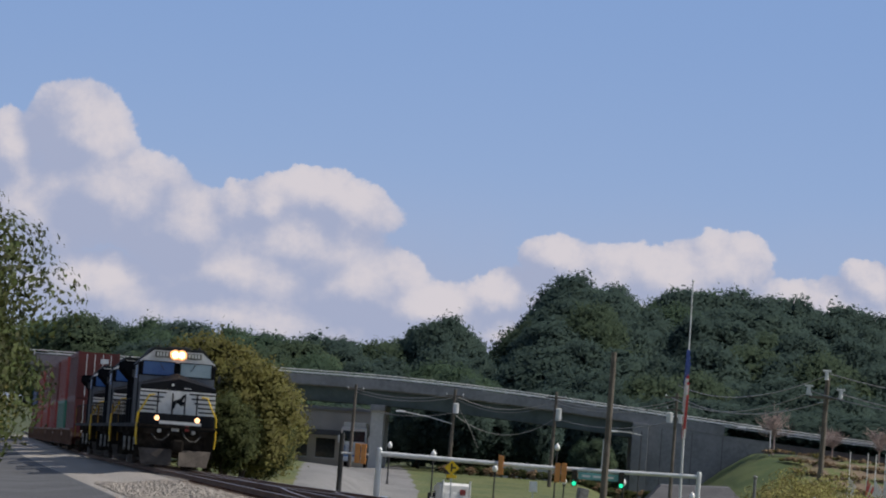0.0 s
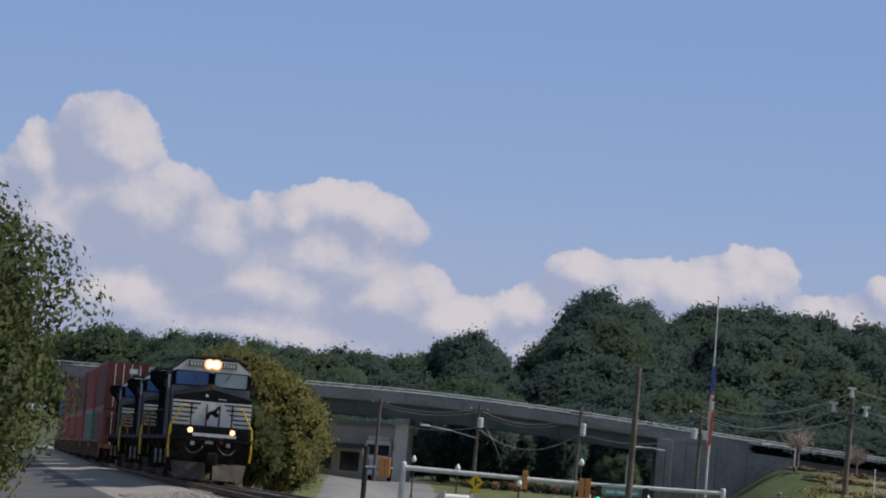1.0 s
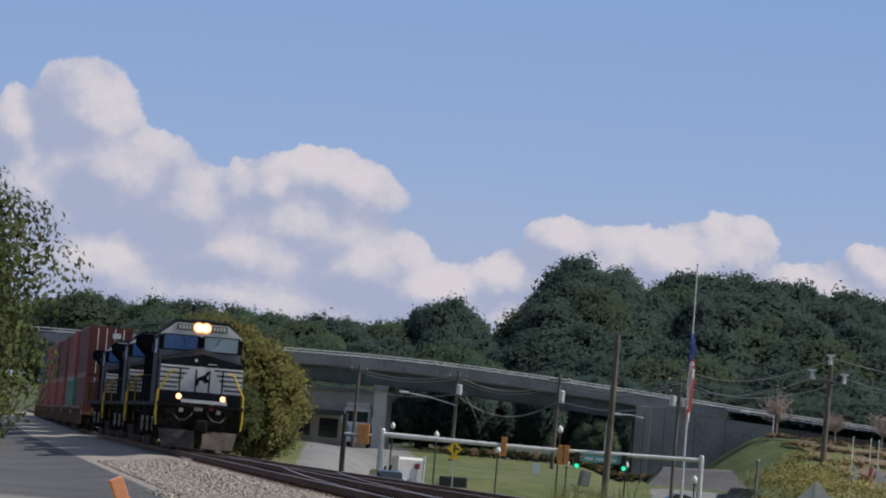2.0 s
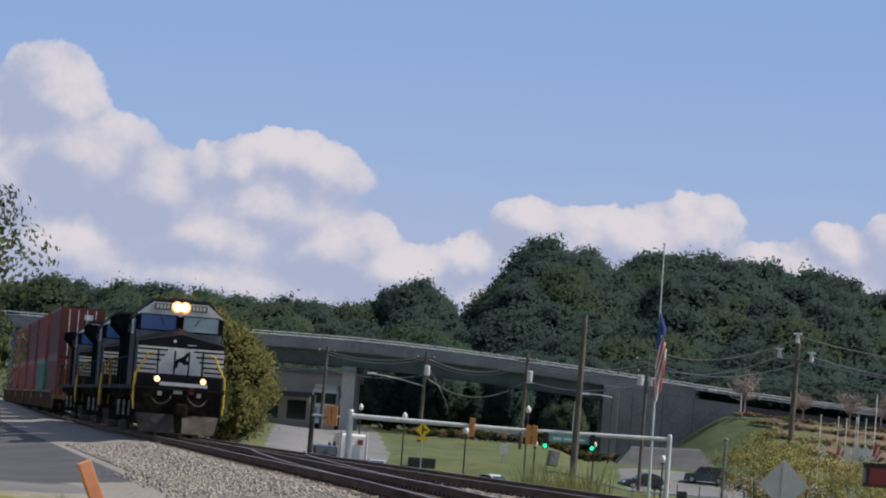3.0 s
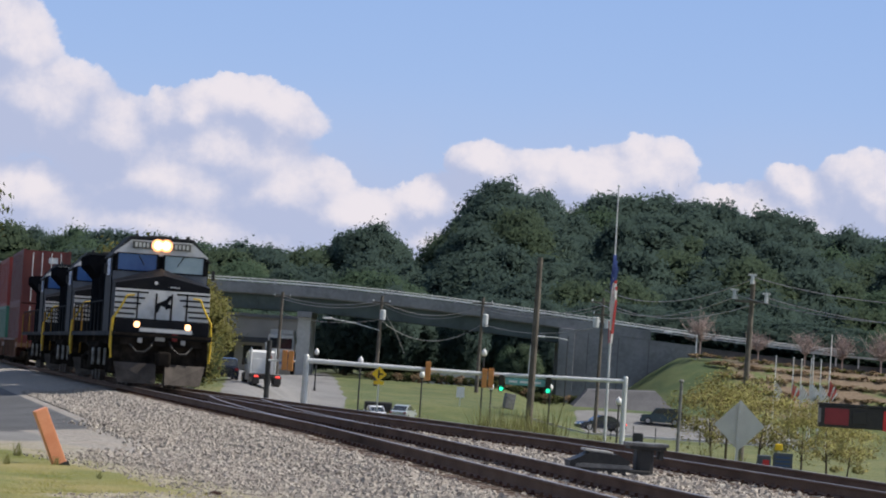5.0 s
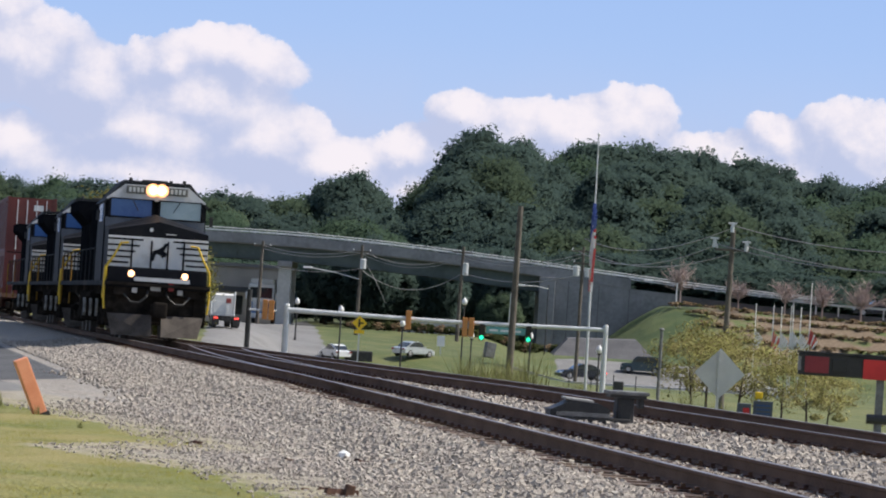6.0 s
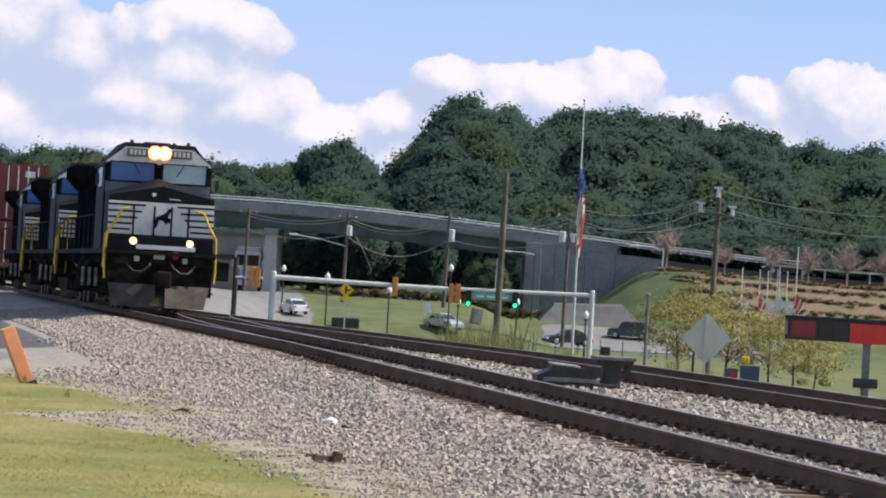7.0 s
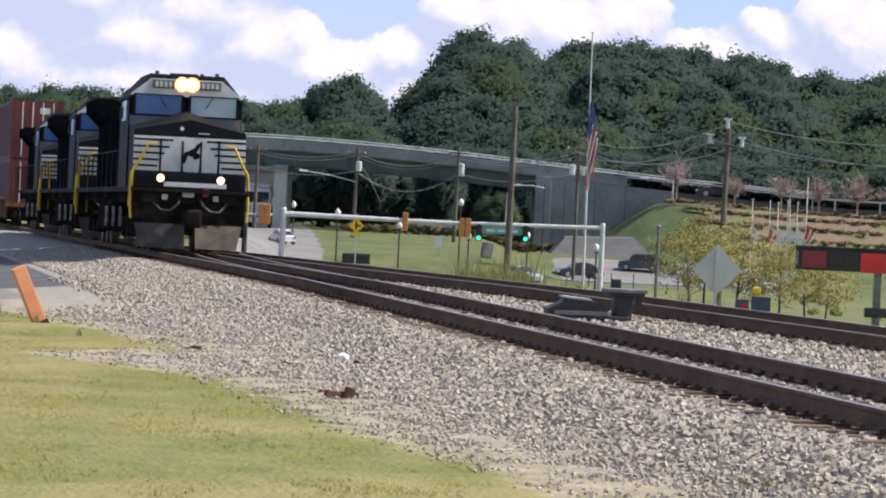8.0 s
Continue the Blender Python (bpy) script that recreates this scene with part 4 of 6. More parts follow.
        for k in range(2):
            part("rear_handrail", made(pipe, [(s * (1.50 - k * .3), 21.9, .9), (s * (1.50 - k * .3), 21.9, 2.5), (s * (1.2 - k * .3), 21.9, 2.7)], .03), "yellow_dull", o, "dull yellow rear handrail")
    part("red_marker", made(box, .40, .64, 1.46, .16, .06, .22, bevel=.02), "red_lens", o, "red fitting")
    part("mu_box", made(box, -.05, .62, 1.44, .30, .10, .12, bevel=.01), "tank_light", o, "pale cable box")
    # long hood, radiator wings, stacks
    bm = made(box, 0, 13.4, 1.65, 1.95, 15.6, 2.45, bevel=.10)
    part("hood", bm, "hood_black", o, "long black engine hood")
    bm = made(box, 0, 6.4, 1.65, 2.6, 1.6, 2.7, bevel=.08)
    part("equipment_box", bm, "hood_black", o)
    bm = bmesh.new()
    prism(bm, [(-1.0, 3.6), (1.0, 3.6), (1.42, 4.02), (1.42, 4.36), (-1.42, 4.36), (-1.42, 4.02)], 4.6, Matrix.Translation((0, 18.6, 0)))
    part("radiator", bm, "hood_black", o, "flared radiator")
    part("exhaust_stack", made(box, 0, 11.5, 4.1, 1.1, 1.5, .40, bevel=.06), "under_black", o)
    part("dynamic_brake", made(box, 0, 14.5, 4.1, 1.3, 1.8, .28, bevel=.06), "under_black", o)
    for s in (-1, 1):
        for k in range(11):
            part("hood_door", made(box, s * .985, 7.9 + k * 1.12, 1.95, .025, 1.0, 1.75, bevel=.01), "hood_black", o)
        part("fuel_tank", made(box, s * .92, 10.9, .42, 1.0, 4.6, .95, bevel=.16), "under_black", o, "grimy fuel tank")
        end = part("tank_end", made(box, s * 1.36, 8.56, .46, .52, .05, .72, bevel=.02), "under_black", o, "dark tank end plate")
        for k in range(3):
            bm = made(pipe, [(s * (1.17 + k * .19), 8.50, 1.10), (s * (1.17 + k * .19), 8.42, 1.03), (s * (1.17 + k * .19), 8.42, .68), (s * (1.17 + k * .19), 8.50, .61)], .05, 8)
            part("tank_pipe", bm, "tank_light", end, "pale upright pipe")
    for y in (4.6, 17.7):
        truck(o, y)
    return o


def container(parent_name, length, mat, label):
    o = thing("shipping_container", Matrix(), label, "container", "stacked containers")
    bm = made(box, 0, length / 2, 0, 2.5, length - .1, 2.86)
    part("shell", bm, mat, o)
    for s in (-1, 1):
        bm = bmesh.new()
        y = .35
        while y < length - .35:
            box(bm, s * 1.258, y, .14, .036, .14, 2.56)
            y += .28
        tagged(part("corrugation", bm, mat, o), kind="stuff")
        bm = made(box, s * 1.262, length / 2, 0, .05, length, .14)
        box(bm, s * 1.262, length / 2, 2.76, .05, length, .13)
        part("side_rail", bm, mat, o)
        for y in (.06, length - .06):
            part("corner_post", made(box, s * 1.20, y, 0, .16, .14, 2.9), mat, o)
    for k in range(4):
        part("lock_rod", made(rod, (-.75 + k * .5, -.03, .1), (-.75 + k * .5, -.03, 2.75), .025), "galvanised", o)
    part("door_mark", made(box, .35, -.012, 2.2, .5, .02, .3), "sign_white", o, "pale unreadable marking")
    return o


def well_car(length):
    o = thing("well_car", Matrix(), "rust-brown container well car", "rail car", "well cars of the train")
    for s in (-1, 1):
        bm = made(box, s * 1.36, length / 2, .38, .10, length - 3.5, 1.0)
        box(bm, s * 1.40, length / 2, 1.30, .16, length - 3.0, .12)
        part("side_sill", bm, "well_car", o)
        for k in range(12):
            part("side_rib", made(box, s * 1.42, 2.4 + k * (length - 4.8) / 11, .40, .07, .12, .95), "well_car", o)
    for y in (1.1, length - 1.1):
        part("end_platform", made(box, 0, y, .95, 2.8, 2.2, .22), "well_car", o)
        for s in (-1, 1):
            part("bogie_frame", made(box, s * 1.0, y, .40, .18, 2.3, .34, bevel=.05), "under_black", o)
            for e in (-1, 1):
                part("wheel", made(rod, (s * .68, y + e * .85, .42), (s * .82, y + e * .85, .42), .42, .42, 18), "under_black", o)
    part("floor", made(box, 0, length / 2, .30, 2.6, length - 4, .12), "under_black", o)
    return o


TRAIN = []  # things of the train and how far each stands behind the nose

UNIT = 22.3
for k in range(3):
    TRAIN.append((locomotive(0, k == 0), k * UNIT, 0.0))
LOADS = [("container_brown", "container_brown"), ("container_green", "container_red"), ("container_red", "container_brown"), ("container_red", "container_brown"), ("container_red", "container_red"), ("container_brown", "container_blue")]
NAMES = {"container_brown": "faded red-brown steel container", "container_green": "green corrugated steel container", "container_red": "red corrugated steel container",
         "container_blue": "dark blue steel container", "container_white": "pale grey steel container"}
back = 3 * UNIT + 9.5
for low, high in LOADS:
    TRAIN.append((well_car(19.0), back, 0.0))
    TRAIN.append((container("", 14.6, low, NAMES[low] + " in a well car"), back + 2.2, .44))
    TRAIN.append((container("", 14.6, high, NAMES[high] + " stacked on another"), back + 2.2, 3.36))
    back += 19.4

# ---- overpass ----


def overpass():
    o = thing("overpass", Matrix(), "long grey concrete road overpass with metal railings", "bridge", kind="structure")
    xs = np.linspace(-46, 16, 24)

    def band(lo, hi, y0, y1, a=-46, b=16):
        bm = bmesh.new()
        pts = [x for x in xs if a <= x <= b]
        loft(bm, [[Vector((x, y0, deck_z(x) + lo)), Vector((x, y0, deck_z(x) + hi)), Vector((x, y1, deck_z(x) + hi)), Vector((x, y1, deck_z(x) + lo))] for x in pts])
        return bm

    part("deck", band(-1.35, -1.05, 300.2, 311.8), "concrete", o)
    part("parapet", band(-1.25, -.38, 300.0, 300.25), "concrete", o, "weathered concrete parapet")
    part("parapet", band(-1.25, -.38, 311.75, 312.0), "concrete", o)
    for y in (300.6, 303.8, 307.4, 311.2):
        bm = band(-2.55, -1.35, y, y + .06, b=9)
        part("girder", bm, "girder", o, "dull green steel girder")
        part("girder_flange", band(-2.62, -2.55, y - .2, y + .26, b=9), "girder", o)
    bm = bmesh.new()
    for x in np.arange(-45, 8, 2.6):
        box(bm, x, 300.55, deck_z(x) - 2.5, .04, .16, 1.15)
    part("stiffener", bm, "girder", o)
    for y in (300.12, 311.88):
        for z in (.0, -.26):
            bm = bmesh.new()
            pipe(bm, [(x, y, deck_z(x) + z) for x in np.linspace(-46, 34, 30)], .042)
            part("railing", bm, "galvanised", o, "pale metal railing")
        for x in np.arange(-45.5, 34, 2.0):
            part("railing_post", made(box, x, y, deck_z(x) - .42, .07, .07, .42), "galvanised", o)
    # piers
    for x in (-14.7, -38.0):
        for y in (301.5, 306.0, 310.5):
            z0 = float(land(x, y)) - .4
            part("pier_column", made(box, x, y, z0, 1.15, 1.1, deck_z(x) - 2.95 - z0, bevel=.06), "concrete_light", o, "pale square concrete pier")
        part("pier_cap", made(box, x, 306, deck_z(x) - 3.1, 1.3, 11.4, .5, bevel=.05), "concrete", o)
    # abutment with wing wall
    part("abutment", made(box, 8.6, 306, -4.5, 1.4, 13, deck_z(8) - 1.3 + 4.5, bevel=.05), "concrete", o, "stained concrete abutment")
    bm = bmesh.new()
    prism(bm, [(7.9, -4.5), (20.0, -2.0), (20.0, 3.6), (15.5, deck_z(15) - 1.3), (7.9, deck_z(8) - 1.3)], .6, Matrix.Translation((0, 300.35, 0)))
    part("wing_wall", bm, "concrete", o, "stained concrete wing wall")
    for x in (10.5, 13.2, 15.9):
        part("wall_joint", made(box, x, 300.04, -4, .05, .02, deck_z(x) + 2.6), "mulch", o)
    # the road that runs on over the bank
    bm = bmesh.new()
    pts = np.linspace(15, 90, 24)
    loft(bm, [[Vector((x, 300.5, deck_z(x) - 2.3)), Vector((x, 300.5, deck_z(x) - 1.25)), Vector((x, 311.5, deck_z(x) - 1.25)), Vector((x, 311.5, deck_z(x) - 2.3))] for x in pts])
    part("approach_road", bm, "mulch", o)
    bm = bmesh.new()
    pts = np.linspace(30, 80, 20)
    loft(bm, [[Vector((x, 300.2, deck_z(x) - .62)), Vector((x, 300.2, deck_z(x) - .44)), Vector((x, 300.28, deck_z(x) - .44)), Vector((x, 300.28, deck_z(x) - .62))] for x in pts])
    part("guard_rail", bm, "galvanised", o, "steel guard rail")
    for x in np.arange(30.5, 80, 2.0):
        part("guard_post", made(box, x, 300.34, deck_z(x) - 1.5, .12, .12, 1.05), "galvanised", o)


overpass()

# ---- trees ----


def crown_mesh(name, seed, wide, tall, clumps, leaves, leaf, mat, low=0.25, hollow=0.55, spray=False, heart=0.0, puff=1.0, lump=1.6, fuzz=0.0):
    """Foliage as many small leaf sprays gathered in clumps; foot of the tree at z = 0."""
    rng = np.random.default_rng(seed)
    cz, hz = tall * (1 + low) / 2, tall * (1 - low) / 2
    v = rng.normal(size=(clumps, 3))
    v /= np.linalg.norm(v, axis=1)[:, None]
    r = hollow + (1 - hollow) * rng.random(clumps) ** .5
    centre = v * r[:, None] * np.array([wide * .80, wide * .80, hz * .86]) + [0, 0, cz]
    # fuller below, narrower above
    shrink = 1 - .22 * ss(cz, tall, centre[:, 2])
    centre[:, :2] *= shrink[:, None]
    size = wide * (.20 + .18 * rng.random(clumps)) * puff
    d = rng.normal(size=(clumps, leaves, 3))
    d /= np.linalg.norm(d, axis=2)[:, :, None]
    p = centre[:, None] + d * (size[:, None] * rng.random((clumps, leaves)) ** .33)[:, :, None] * np.array([1, 1, .75])
    p = p.reshape(-1, 3)
    p = p + rng.normal(0, 1, p.shape) * fuzz * wide
    k = len(p)
    a = rng.normal(size=(k, 3))
    a /= np.linalg.norm(a, axis=1)[:, None]
    b = np.cross(a, d.reshape(-1, 3) + .35 * rng.normal(size=(k, 3)))
    b /= np.linalg.norm(b, axis=1)[:, None] + 1e-6
    a = np.cross(b, d.reshape(-1, 3))
    a /= np.linalg.norm(a, axis=1)[:, None] + 1e-6
    s = leaf * (.6 + .8 * rng.random(k))[:, None]
    if spray:
        vs = np.stack([p - a * s, p + a * s * .8 + b * s * .5, p + a * s * .3 - b * s * .8], 1).reshape(-1, 3)
        faces = (np.arange(k)[:, None] * 3 + np.arange(3)).tolist()
    else:
        vs = np.stack([p - a * s, p - b * s * .55 + a * s * .1, p + a * s, p + b * s * .55 - a * s * .1], 1).reshape(-1, 3)
        faces = (np.arange(k)[:, None] * 4 + np.arange(4)).tolist()
    # a dense heart in each clump
    if heart:
        bm = bmesh.new()
        bmesh.ops.create_icosphere(bm, subdivisions=1, radius=1.0)
        ico = np.array([v.co[:] for v in bm.verts])
        tri = np.array([[v.index for v in f.verts] for f in bm.faces])
        bm.free()
        core = ico[None] * (.6 + .6 * rng.random((clumps, len(ico), 1))) * (size * heart)[:, None, None] * np.array([1, 1, .75]) + centre[:, None]
        faces += (len(vs) + np.arange(clumps)[:, None, None] * len(ico) + tri[None]).reshape(-1, 3).tolist()
        vs = np.concatenate([vs, core.reshape(-1, 3)])
    vs[:, 2] = np.maximum(vs[:, 2], .02)
    # foliage shades as soft masses: every leaf turns its face outwards
    n = 3 if spray else 4
    home = np.repeat(centre, n * leaves, axis=0)
    if heart:
        home = np.concatenate([home, np.repeat(centre, len(ico), axis=0)])
    soft = (vs - home) / wide * lump + (vs - [0, 0, cz * .8]) / np.array([wide, wide, hz]) * .55 + [0, 0, .55] + rng.normal(0, .09, vs.shape)
    soft /= np.linalg.norm(soft, axis=1)[:, None] + 1e-6
    leaf_vs = vs[:k * n].reshape(k, n, 3)
    out = np.cross(leaf_vs[:, 1] - leaf_vs[:, 0], leaf_vs[:, 2] - leaf_vs[:, 0])
    away = (out * soft[:k * n].reshape(k, n, 3)[:, 0]).sum(1) < 0
    faces = [f[::-1] if i < k and away[i] else f for i, f in enumerate(faces)]
    me = raw(name, vs.tolist(), faces, M[mat])
    me.polygons.foreach_set("use_smooth", [True] * len(me.polygons))
    me.normals_split_custom_set_from_vertices(soft.tolist())
    return me


def trunk_mesh(seed, tall, r, mat="bark"):
    rng = random.Random(seed)
    bm = bmesh.new()
    top = Vector((rng.uniform(-.3, .3), rng.uniform(-.3, .3), tall * .7))
    rod(bm, (0, 0, -.3), top * .45, r, r * .7, 8)
    rod(bm, top * .45, top, r * .7, r * .25, 7)
    for k in range(7):
        z = rng.uniform(.3, .75)
        a = k * 2.4 + rng.uniform(-.4, .4)
        p = top * z
        rod(bm, p, p + Vector((math.cos(a), math.sin(a), rng.uniform(.5, 1.0))) * tall * rng.uniform(.16, .26), r * .35, r * .1, 6)
    return mesh_of(bm, "trunk", M[mat])


def tree(name, crown, trunk, m, label, group=""):
    o = thing(name, m, label, "tree", group)
    for n, me in (("trunk", trunk), ("crown", crown)):
        ob = new(n, me)
        ob.parent = o
    return o


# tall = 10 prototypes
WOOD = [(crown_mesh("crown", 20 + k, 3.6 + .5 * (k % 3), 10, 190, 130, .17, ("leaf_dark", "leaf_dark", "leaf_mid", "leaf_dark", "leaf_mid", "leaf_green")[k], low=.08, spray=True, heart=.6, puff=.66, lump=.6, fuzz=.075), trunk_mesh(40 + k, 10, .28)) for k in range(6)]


def woods():
    rng = random.Random(5)
    first = {}

    def plant(x, y, top, wide, kind):
        z = float(land(x, y)) - .3
        h = max(top - z, 4.0) * 1.045
        label = ("dense dark green woodland tree", "dense dark green woodland tree", "mid-green broadleaf woodland tree", "tall dark green woodland tree", "sunlit green woodland tree", "olive-green turning woodland tree")[kind]
        m = pose(x, y, z, 0, 0, rng.uniform(0, 360)) @ Matrix.Diagonal((wide / 4, wide / 4, h / 10, 1))
        if kind not in first:
            first[kind] = tree("tree", *WOOD[kind], m, label, "wooded hillside")
        else:
            o = copy_thing(first[kind], Matrix())
            o.matrix_basis = m

    for d, frac, step, u0, u1 in ((522, 1.0, 5.0, -75, 92), (492, .93, 5.6, -60, 90), (455, .82, 6.0, -60, 90), (415, .66, 6.2, -60, 90), (372, .50, 6.4, -60, 90), (340, .36, 5.2, -50, 84)):
        u = u0
        while u < u1:
            x = u * d / 520
            y = d + rng.uniform(-8, 8)
            top = 1.45 + (float(ridge(u)) - 1.45) * d / 520 * frac * rng.uniform(.93, 1.02)
            wide = rng.uniform(5.6, 8.6) * (.8 + .2 * frac)
            dark = rng.random()
            kind = (0, 1, 3)[rng.randrange(3)] if dark < .62 else (2, 4, 5)[rng.randrange(3)]
            if u < -20 and dark > .35:
                kind = rng.choice((2, 5, 4))
            plant(x, y, top, wide, kind)
            u += step * rng.uniform(.75, 1.25)
    # the two great rounded trees on the skyline
    for u, d, w, k in ((4.0, 500, 7.5, 3), (9.0, 506, 6.5, 1), (1.2, 505, 3.6, 0), (-16.0, 500, 6.2, 1), (-12.3, 505, 5.0, 0), (-20.0, 508, 4.8, 0), (21, 505, 8.5, 0), (27, 508, 8.5, 1), (33, 506, 8.5, 0), (38, 505, 8.0, 3), (44, 507, 8.0, 1), (49, 506, 6.5, 0), (58, 506, 6.0, 1), (66, 506, 7.0, 3)):
        plant(u * d / 520, d, 1.45 + (float(ridge(u)) - 1.45) * d / 520, w, k)
    # far ridge to the west
    for k in range(26):
        plant(-200 + k * 6.2 + rng.uniform(-2, 2), 880 + rng.uniform(-30, 30), 22.5 + 2.0 * math.sin(k * 1.3) + rng.uniform(-1, 1.5), 9, rng.choice((1, 2, 4)))
    # beneath the overpass
    for k in range(9):
        plant(-12 + k * 2.4 + rng.uniform(-.6, .6), 324 + rng.uniform(-4, 4), rng.uniform(5.0, 7.5), 3.0, rng.choice((0, 1)))

    # dark clipped hedge along the top of the lawn, and a round bush
    low = [crown_mesh("crown", 150 + k, 1.6, 2.2, 46, 60, .09, ("leaf_deep", "leaf_brown", "leaf_deep")[k], low=0.0, hollow=.3, spray=True, heart=.5, puff=.6) for k in range(3)]
    for k in range(30):
        x, y = -8.5 + k * .62 + rng.uniform(-.2, .2), 294 + rng.uniform(-.8, .8)
        o = new("shrub", low[k % 3])
        o.matrix_basis = pose(x, y, float(land(x, y)) - .05, 0, 0, k * 50) @ Matrix.Diagonal((.55, .55, rng.uniform(.38, .52), 1))
        tagged(o, "low dark hedge shrub at the head of the lawn", "shrub", "hedge by the overpass")
    plant(4.9, 298, 2.5, 1.7, 5)
    plant(3.6, 299, 1.6, 1.2, 2)
    single("low_wall", made(box, 0, 0, 0, 6.2, .3, 1.55, bevel=.03), "concrete_light", "low pale concrete wall behind the hedge", "wall", at=pose(-1.0, 299, float(land(-1.0, 299)) - .2))


woods()


def trackside_trees():
    olive = [crown_mesh("crown", 70 + k, 3.3, 7.2, 170, 110, .10, ("leaf_olive", "leaf_deep", "leaf_olive")[k], low=.02, hollow=.4, heart=.55, puff=.66, lump=.8, fuzz=.07) for k in range(3)]
    stem = trunk_mesh(77, 7, .2)
    for x, y, s, k in ((-14.9, 170, .92, 0), (-16.6, 178, 1.05, 2), (-14.6, 176, .66, 1), (-18.2, 196, 1.1, 0), (-21.0, 214, 1.15, 2), (-24.0, 232, 1.18, 0), (-28.0, 250, 1.2, 1), (-15.2, 162, .60, 1), (-18.6, 190, 1.12, 2), (-21.2, 208, 1.25, 0), (-17.4, 205, 1.1, 2)):
        tree("tree", olive[k], stem, pose(x, y, float(land(x, y)) - .1, 0, 0, 40 * k + x * 20) @ Matrix.Scale(s, 4), "olive-green bushy tree turning yellow beside the tracks", "trackside trees")
    near = crown_mesh("crown", 91, 3.6, 6.6, 170, 420, .066, "leaf_near", low=.08, hollow=.25, spray=True)
    tree("tree", near, trunk_mesh(92, 6, .16), pose(-12.2, 62, float(land(-12.2, 62)) - .1), "leafy green tree beside the paved lot")
    near2 = crown_mesh("crown", 93, 2.4, 4.6, 70, 180, .075, "leaf_olive", low=.02, hollow=.35)
    tree("tree", near2, trunk_mesh(94, 4, .12), pose(-12.9, 68, float(land(-12.9, 68)) - .1), "olive-green young tree beside the paved lot")
    yellow = crown_mesh("crown", 95, 2.5, 3.9, 70, 60, .055, "leaf_yellow", low=.05, hollow=.15, puff=.62)
    for x, y, s in ((10.3, 140, 1.0), (12.4, 143, 1.1), (11.4, 147, 1.15), (13.8, 138, .85), (15.6, 145, .95), (17.0, 150, .8)):
        tree("shrub_tree", yellow, trunk_mesh(96, 3.4, .06), pose(x, y, float(land(x, y)) - .05, 0, 0, x * 77) @ Matrix.Scale(s, 4), "thin yellowing ornamental tree behind the diamond sign", "yellowing trees")


trackside_trees()

# ---- street furniture beyond the tracks ----


def gz(x, y):
    return float(land(x, y))


def signal_head(parent, x, y, z, face, lens_on, mat, h=1.05):
    """A three-lamp traffic signal; face = -1 looks at the tracks."""
    body = part("signal_housing", made(box, x, y, z, .31, .22, h, bevel=.03), mat, parent, "amber-painted signal housing" if mat == "signal_amber" else "black signal housing")
    for k in range(3):
        zz = z + h * (.17 + .33 * k)
        on = lens_on and k == 0
        part("lens", made(rod, (x, y + face * .11, zz), (x, y + face * .135, zz), .13, .12, 14), "green_lens" if on else "off_lens", body, "lit green lens" if on else "")
        bm = bmesh.new()
        for a in range(7):
            t0, t1 = math.pi * a / 7, math.pi * (a + 1) / 7
            prism(bm, [(x + .15 * math.cos(t0), zz + .15 * math.sin(t0)), (x + .17 * math.cos(t0), zz + .17 * math.sin(t0)), (x + .17 * math.cos(t1), zz + .17 * math.sin(t1)), (x + .15 * math.cos(t1), zz + .15 * math.sin(t1))], .20, Matrix.Translation((0, y + face * .20, 0)))
        part("visor", bm, mat, body)


def gantry():
    y = 200.0
    o = thing("signal_gantry", Matrix(), "galvanised traffic signal gantry spanning the street", "traffic signal")
    for x, top, r in ((-9.5, .75, .19), (9.35, .70, .16)):
        z0 = gz(x, y) - .2
        part("post", made(rod, (x, y, z0), (x, y, top), r * 1.1, r * .9, 14), "galvanised", o)
        part("post_cap", made(rod, (x, y, top), (x, y, top + .12), r * 1.02, r * .7, 14), "galvanised", o)
    bm = made(rod, (-9.5, y, .50), (0, y, .40), .15, .12, 12)
    rod(bm, (0, y, .40), (9.35, y, .52), .12, .12, 12)
    part("arm", bm, "galvanised", o, "long pale tubular arm")
    for x, z, mat in ((-2.30, -.20, "signal_amber"), (1.05, -.40, "signal_amber"), (1.42, -.38, "signal_amber")):
        signal_head(o, x, y - .25, z, 1, False, mat, 1.12)
    for x, z in ((2.06, -.55), (4.82, -.50)):
        signal_head(o, x, y - .25, z, -1, True, "signal_black", .95)
    for x in (2.9, 4.1):
        part("sign_hanger", made(box, x, y, .05, .06, .05, .35), "galvanised", o)
    s = part("street_name_sign", made(box, 3.46, y - .16, -.12, 2.36, .04, .40, bevel=.01), "sign_green", o, "green street name sign with unreadable writing")
    for x, w in ((2.75, .5), (3.45, .6), (4.15, .45)):
        part("writing", made(box, x, y - .19, .02, w, .012, .12), "sign_white", s)
    part("camera_mast", made(rod, (3.62, y, .45), (3.66, y, 2.35), .045, .04, 8), "galvanised", o)


